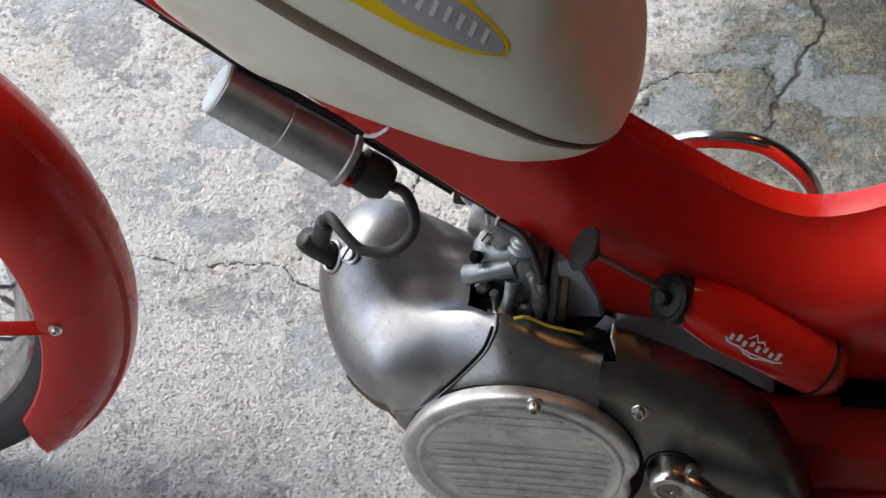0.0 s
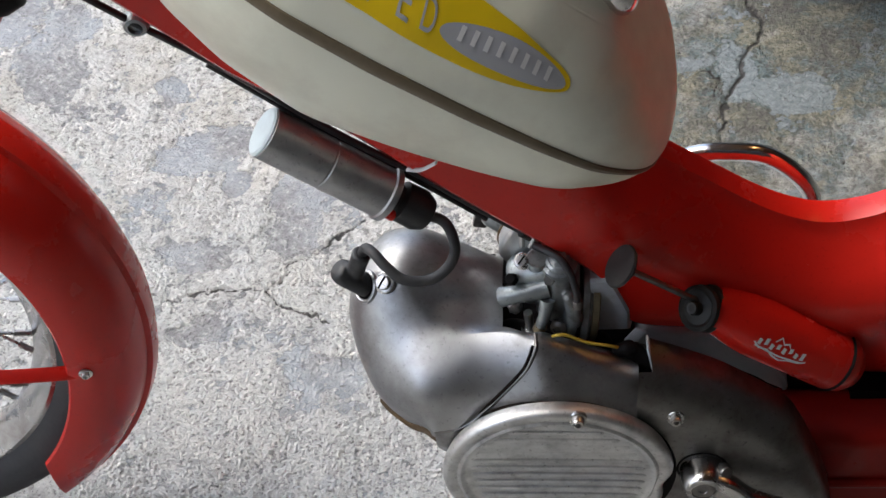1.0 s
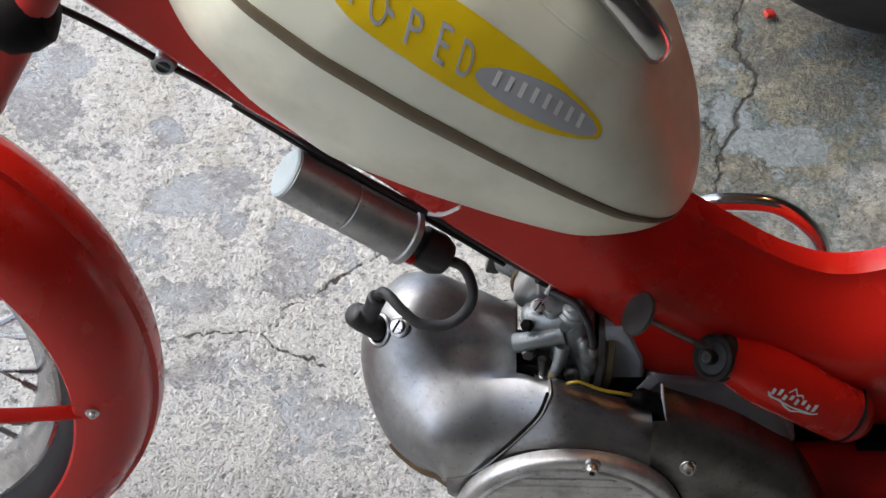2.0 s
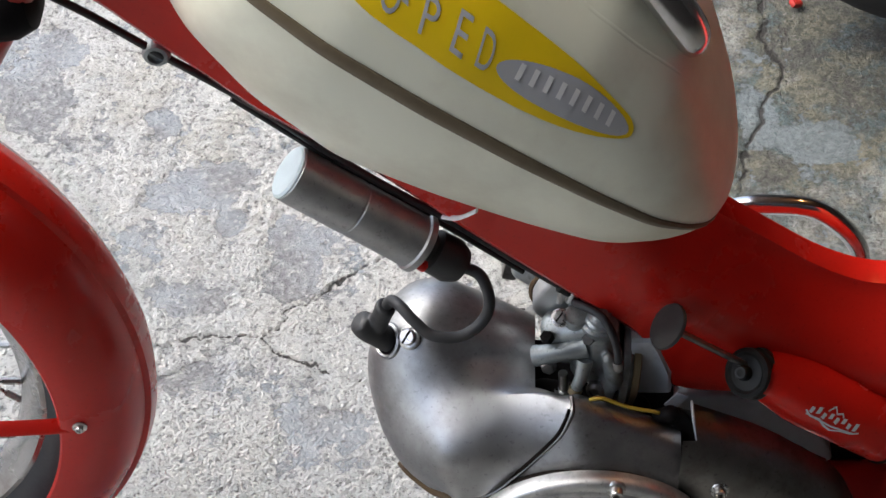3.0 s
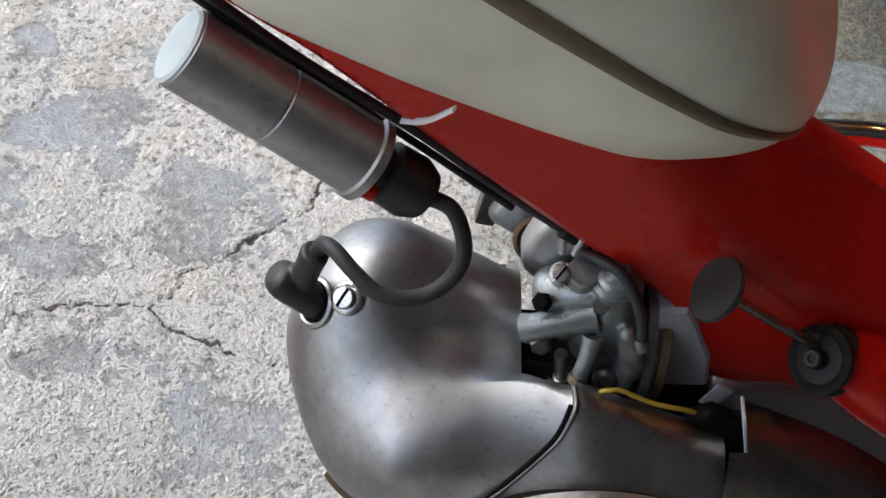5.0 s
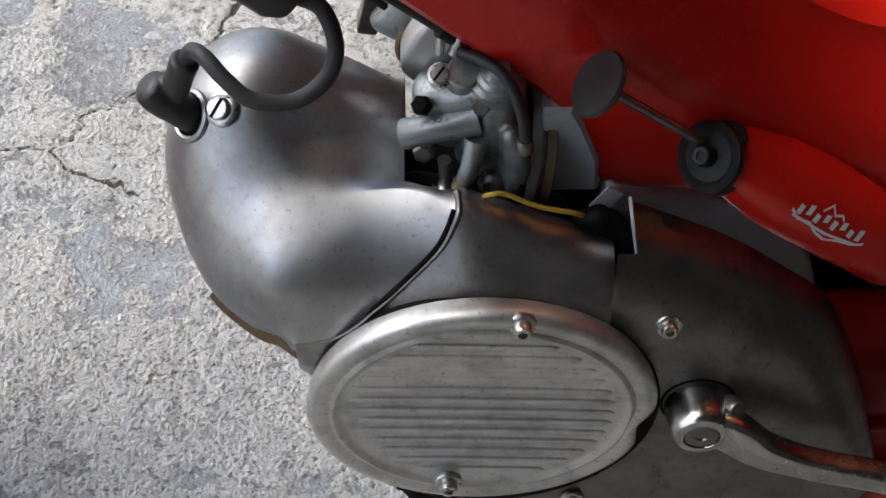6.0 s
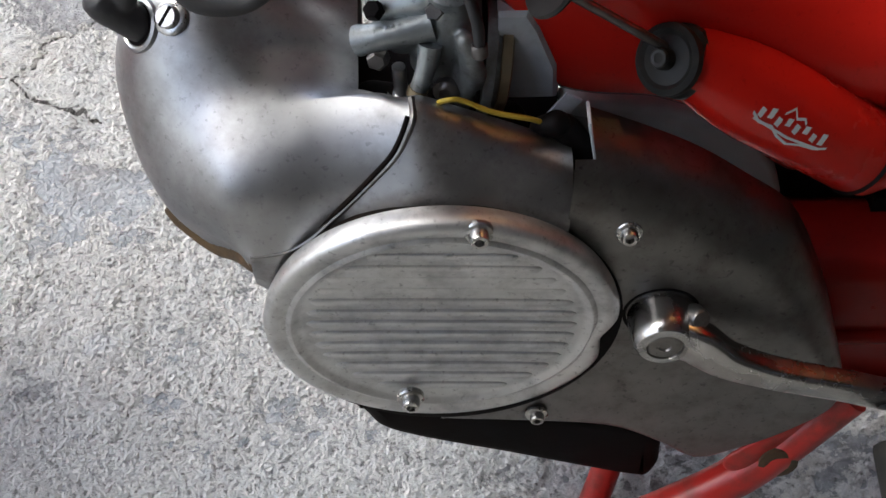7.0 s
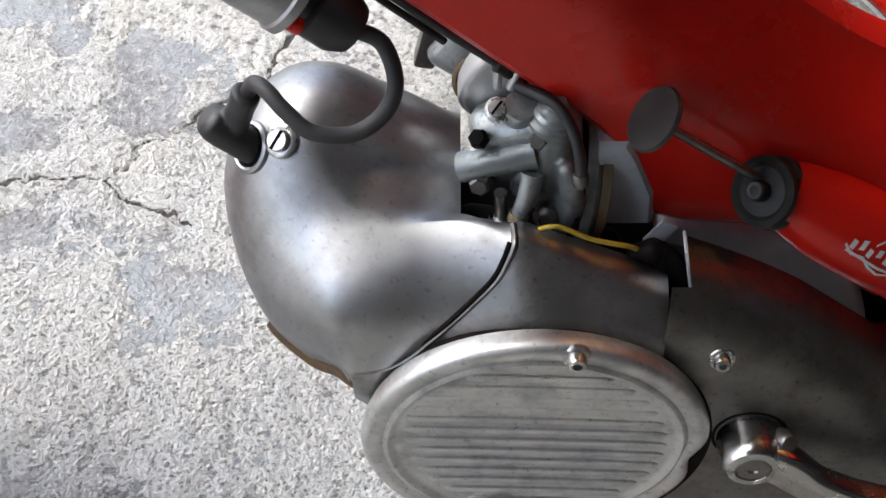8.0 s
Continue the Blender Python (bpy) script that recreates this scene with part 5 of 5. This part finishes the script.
def ground_material():
    m = bpy.data.materials.new("spalled painted concrete")
    m.use_nodes = True
    nt = m.node_tree
    p = nt.nodes["Principled BSDF"]
    def attr(name):
        n = nt.nodes.new("ShaderNodeAttribute")
        n.attribute_name = name
        return n.outputs["Fac"]
    tc = nt.nodes.new("ShaderNodeTexCoord").outputs["Object"]
    def nz(scale, detail=6, rough=0.6):
        n = nt.nodes.new("ShaderNodeTexNoise")
        n.inputs["Scale"].default_value, n.inputs["Detail"].default_value, n.inputs["Roughness"].default_value = scale, detail, rough
        nt.links.new(tc, n.inputs["Vector"])
        return n.outputs["Fac"]
    def rng(v, a, b2, c=0.0, d=1.0):
        n = nt.nodes.new("ShaderNodeMapRange")
        for k, q in zip(("From Min", "From Max", "To Min", "To Max"), (a, b2, c, d)):
            n.inputs[k].default_value = q
        nt.links.new(v, n.inputs["Value"])
        return n.outputs[0]
    def mix(f, a, b2):
        n = nt.nodes.new("ShaderNodeMix")
        n.data_type = "RGBA"
        for k, q in ((0, f), (6, a), (7, b2)):
            if isinstance(q, tuple):
                n.inputs[k].default_value = (*q, 1)
            elif isinstance(q, float):
                n.inputs[k].default_value = q
            else:
                nt.links.new(q, n.inputs[k])
        return n.outputs[2]
    def math2(op, a, c, d=None):
        n = nt.nodes.new("ShaderNodeMath")
        n.operation = op
        for k, q in enumerate((a, c, d)):
            if isinstance(q, float):
                n.inputs[k].default_value = q
            elif q is not None:
                nt.links.new(q, n.inputs[k])
        return n.outputs[0]
    jag, grain, fine = nz(95, 9, 0.7), nz(170, 5, 0.62), nz(620, 4, 0.7)
    soft = nz(7, 4)
    hole_f = rng(math2("MULTIPLY_ADD", jag, 1.3, attr("worn")), 0.79, 0.82)
    side_f = rng(math2("MULTIPLY_ADD", nz(24, 8, 0.7), 0.30, attr("smooth_shaded_side")), 0.05, 0.22)
    grit_f = rng(math2("MULTIPLY_ADD", nz(40, 8, 0.7), 0.25, attr("gritty")), 0.36, 0.22)
    # flakes: two plateaus and pits
    low, pit = rng(grain, 0.455, 0.485), rng(grain, 0.37, 0.40, 1.0, 0.0)
    speck = rng(nz(150, 2, 0.5), 0.66, 0.70)
    white = mix(rng(nz(30), 0.35, 0.65), (0.66, 0.658, 0.64), (0.80, 0.798, 0.78))
    pale = mix(rng(low, 0, 1, 0.60, 0.0), white, (0.46, 0.455, 0.44))
    pale = mix(rng(nz(13, 5), 0.52, 0.62, 0.0, 0.30), pale, (0.56, 0.52, 0.42))
    pale = mix(rng(fine, 0.40, 0.47, 0.45, 0.0), pale, (0.40, 0.40, 0.395))
    pale = mix(math2("MULTIPLY", pit, 0.75), pale, (0.20, 0.195, 0.185))
    sand = nz(300, 3, 0.55)
    grit = mix(rng(nz(50, 5), 0.38, 0.62), (0.62, 0.63, 0.63), (0.73, 0.735, 0.725))
    grit = mix(rng(sand, 0.43, 0.47, 0.55, 0.0), grit, (0.44, 0.44, 0.445))
    grit = mix(rng(sand, 0.34, 0.38, 0.8, 0.0), grit, (0.13, 0.13, 0.135))
    grit = mix(rng(nz(22, 3), 0.62, 0.72, 0.0, 0.35), grit, (0.36, 0.42, 0.52))
    base = mix(math2("MULTIPLY", grit_f, 0.85), pale, grit)
    # Olive and teal side floor, its colours lowered for shade deeper in the garage.
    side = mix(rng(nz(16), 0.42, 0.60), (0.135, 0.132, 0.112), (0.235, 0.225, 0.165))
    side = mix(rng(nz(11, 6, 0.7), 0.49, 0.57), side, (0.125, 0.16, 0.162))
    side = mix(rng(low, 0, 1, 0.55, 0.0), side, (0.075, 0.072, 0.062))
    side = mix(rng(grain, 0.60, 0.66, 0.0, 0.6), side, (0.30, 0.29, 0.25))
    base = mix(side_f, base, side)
    grey = mix(rng(grain, 0.40, 0.60), (0.21, 0.212, 0.22), (0.35, 0.352, 0.355))
    blue = mix(rng(nz(80), 0.35, 0.65), (0.29, 0.315, 0.345), (0.40, 0.425, 0.45))
    hole = mix(rng(soft, 0.44, 0.56), blue, grey)
    hole = mix(rng(grain, 0.60, 0.63, 0.0, 0.6), hole, (0.56, 0.56, 0.55))
    # Hollows on that side take the same shade-lowered colours.
    hole = mix(math2("MULTIPLY", side_f, 0.85), hole, mix(rng(grain, 0.40, 0.62), (0.11, 0.135, 0.14), (0.165, 0.195, 0.20)))
    base = mix(hole_f, base, hole)
    base = mix(math2("MULTIPLY", speck, 0.6), base, (0.10, 0.098, 0.095))
    crack_f = rng(math2("MULTIPLY_ADD", nz(60, 6, 0.7), 5.0, attr("crack")), 3.1, 3.7, 1.0, 0.0)
    base = mix(math2("MULTIPLY", crack_f, 0.9), base, (0.035, 0.030, 0.027))
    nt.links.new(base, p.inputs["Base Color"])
    nt.links.new(rng(hole_f, 0, 1, 0.9, 0.62), p.inputs["Roughness"])
    # relief in millimetres: flakes, grain, worn hollows, cracks
    keep = math2("MULTIPLY", rng(hole_f, 0, 1, 1.0, 0.4), rng(side_f, 0, 1, 1.0, 0.8))
    h = math2("MULTIPLY", math2("SNAP", grain, 0.042), 11.0)
    h = math2("MULTIPLY_ADD", grain, 5.0, h)
    h = math2("MULTIPLY_ADD", fine, 2.6, h)
    h = math2("MULTIPLY_ADD", math2("MULTIPLY", sand, grit_f), 5.0, h)
    h = math2("MULTIPLY_ADD", sand, 6.0, h)
    h = math2("MULTIPLY", h, keep)
    h = math2("MULTIPLY_ADD", fine, 0.9, h)
    h = math2("MULTIPLY_ADD", hole_f, -3.0, h)
    h = math2("MULTIPLY_ADD", crack_f, -3.0, h)
    bp = nt.nodes.new("ShaderNodeBump")
    bp.inputs["Strength"].default_value, bp.inputs["Distance"].default_value = 1.0, 0.0014
    nt.links.new(h, bp.inputs["Height"])
    nt.links.new(bp.outputs[0], p.inputs["Normal"])
    return m
gm = ground_mesh()
gm.materials.append(ground_material())
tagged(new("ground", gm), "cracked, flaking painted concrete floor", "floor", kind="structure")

# ---- garage mouth: unseen roof and walls past the bike, added to block the sky ----
TIMBER = material("brown ceiling boards", (0.115, 0.062, 0.034), 0.7, 0, 0, 0.3, 3, 0.2, 40, (0.06, 0.034, 0.02), 0.5, 2)
PLASTER = material("dim plaster", (0.05, 0.045, 0.04), 0.8, 0, 0, 0.1, 4, 0.2, 40, (0.05, 0.047, 0.045), 0.4, 2)
def slab(name, center, size, label, category, mat=PLASTER):
    b = bmesh.new()
    box(b, center, size, (0, 0, 0), 0.01)
    ob = part(name, b, mat, None, "", False)
    tagged(ob, label, category, kind="structure")
slab("ceiling", (2.2, 1.35, 2.5), (4.8, 5.3, 0.16), "unseen dim brown boarded garage ceiling", "ceiling", TIMBER)
# Extra slab, added to keep bright sky out of the metal's reflections.
slab("ceiling", (-0.75, -0.85, 2.5), (1.096, 1.2, 0.16), "unseen dim plastered slab, added to block the sky", "ceiling")
slab("wall_east", (4.7, 1.35, 1.21), (0.2, 5.3, 2.42), "unseen dim plastered end wall, added to block the sky", "wall")
# Added wall that blocks skylight from the camera's side.
slab("wall_south", (1.7, -1.45, 1.21), (5.8, 0.2, 2.42), "unseen dim plastered side wall, added to block the sky", "wall")
slab("wall_north", (2.25, 4.1, 1.21), (4.7, 0.2, 2.42), "unseen dim plastered side wall, added to block the sky", "wall")
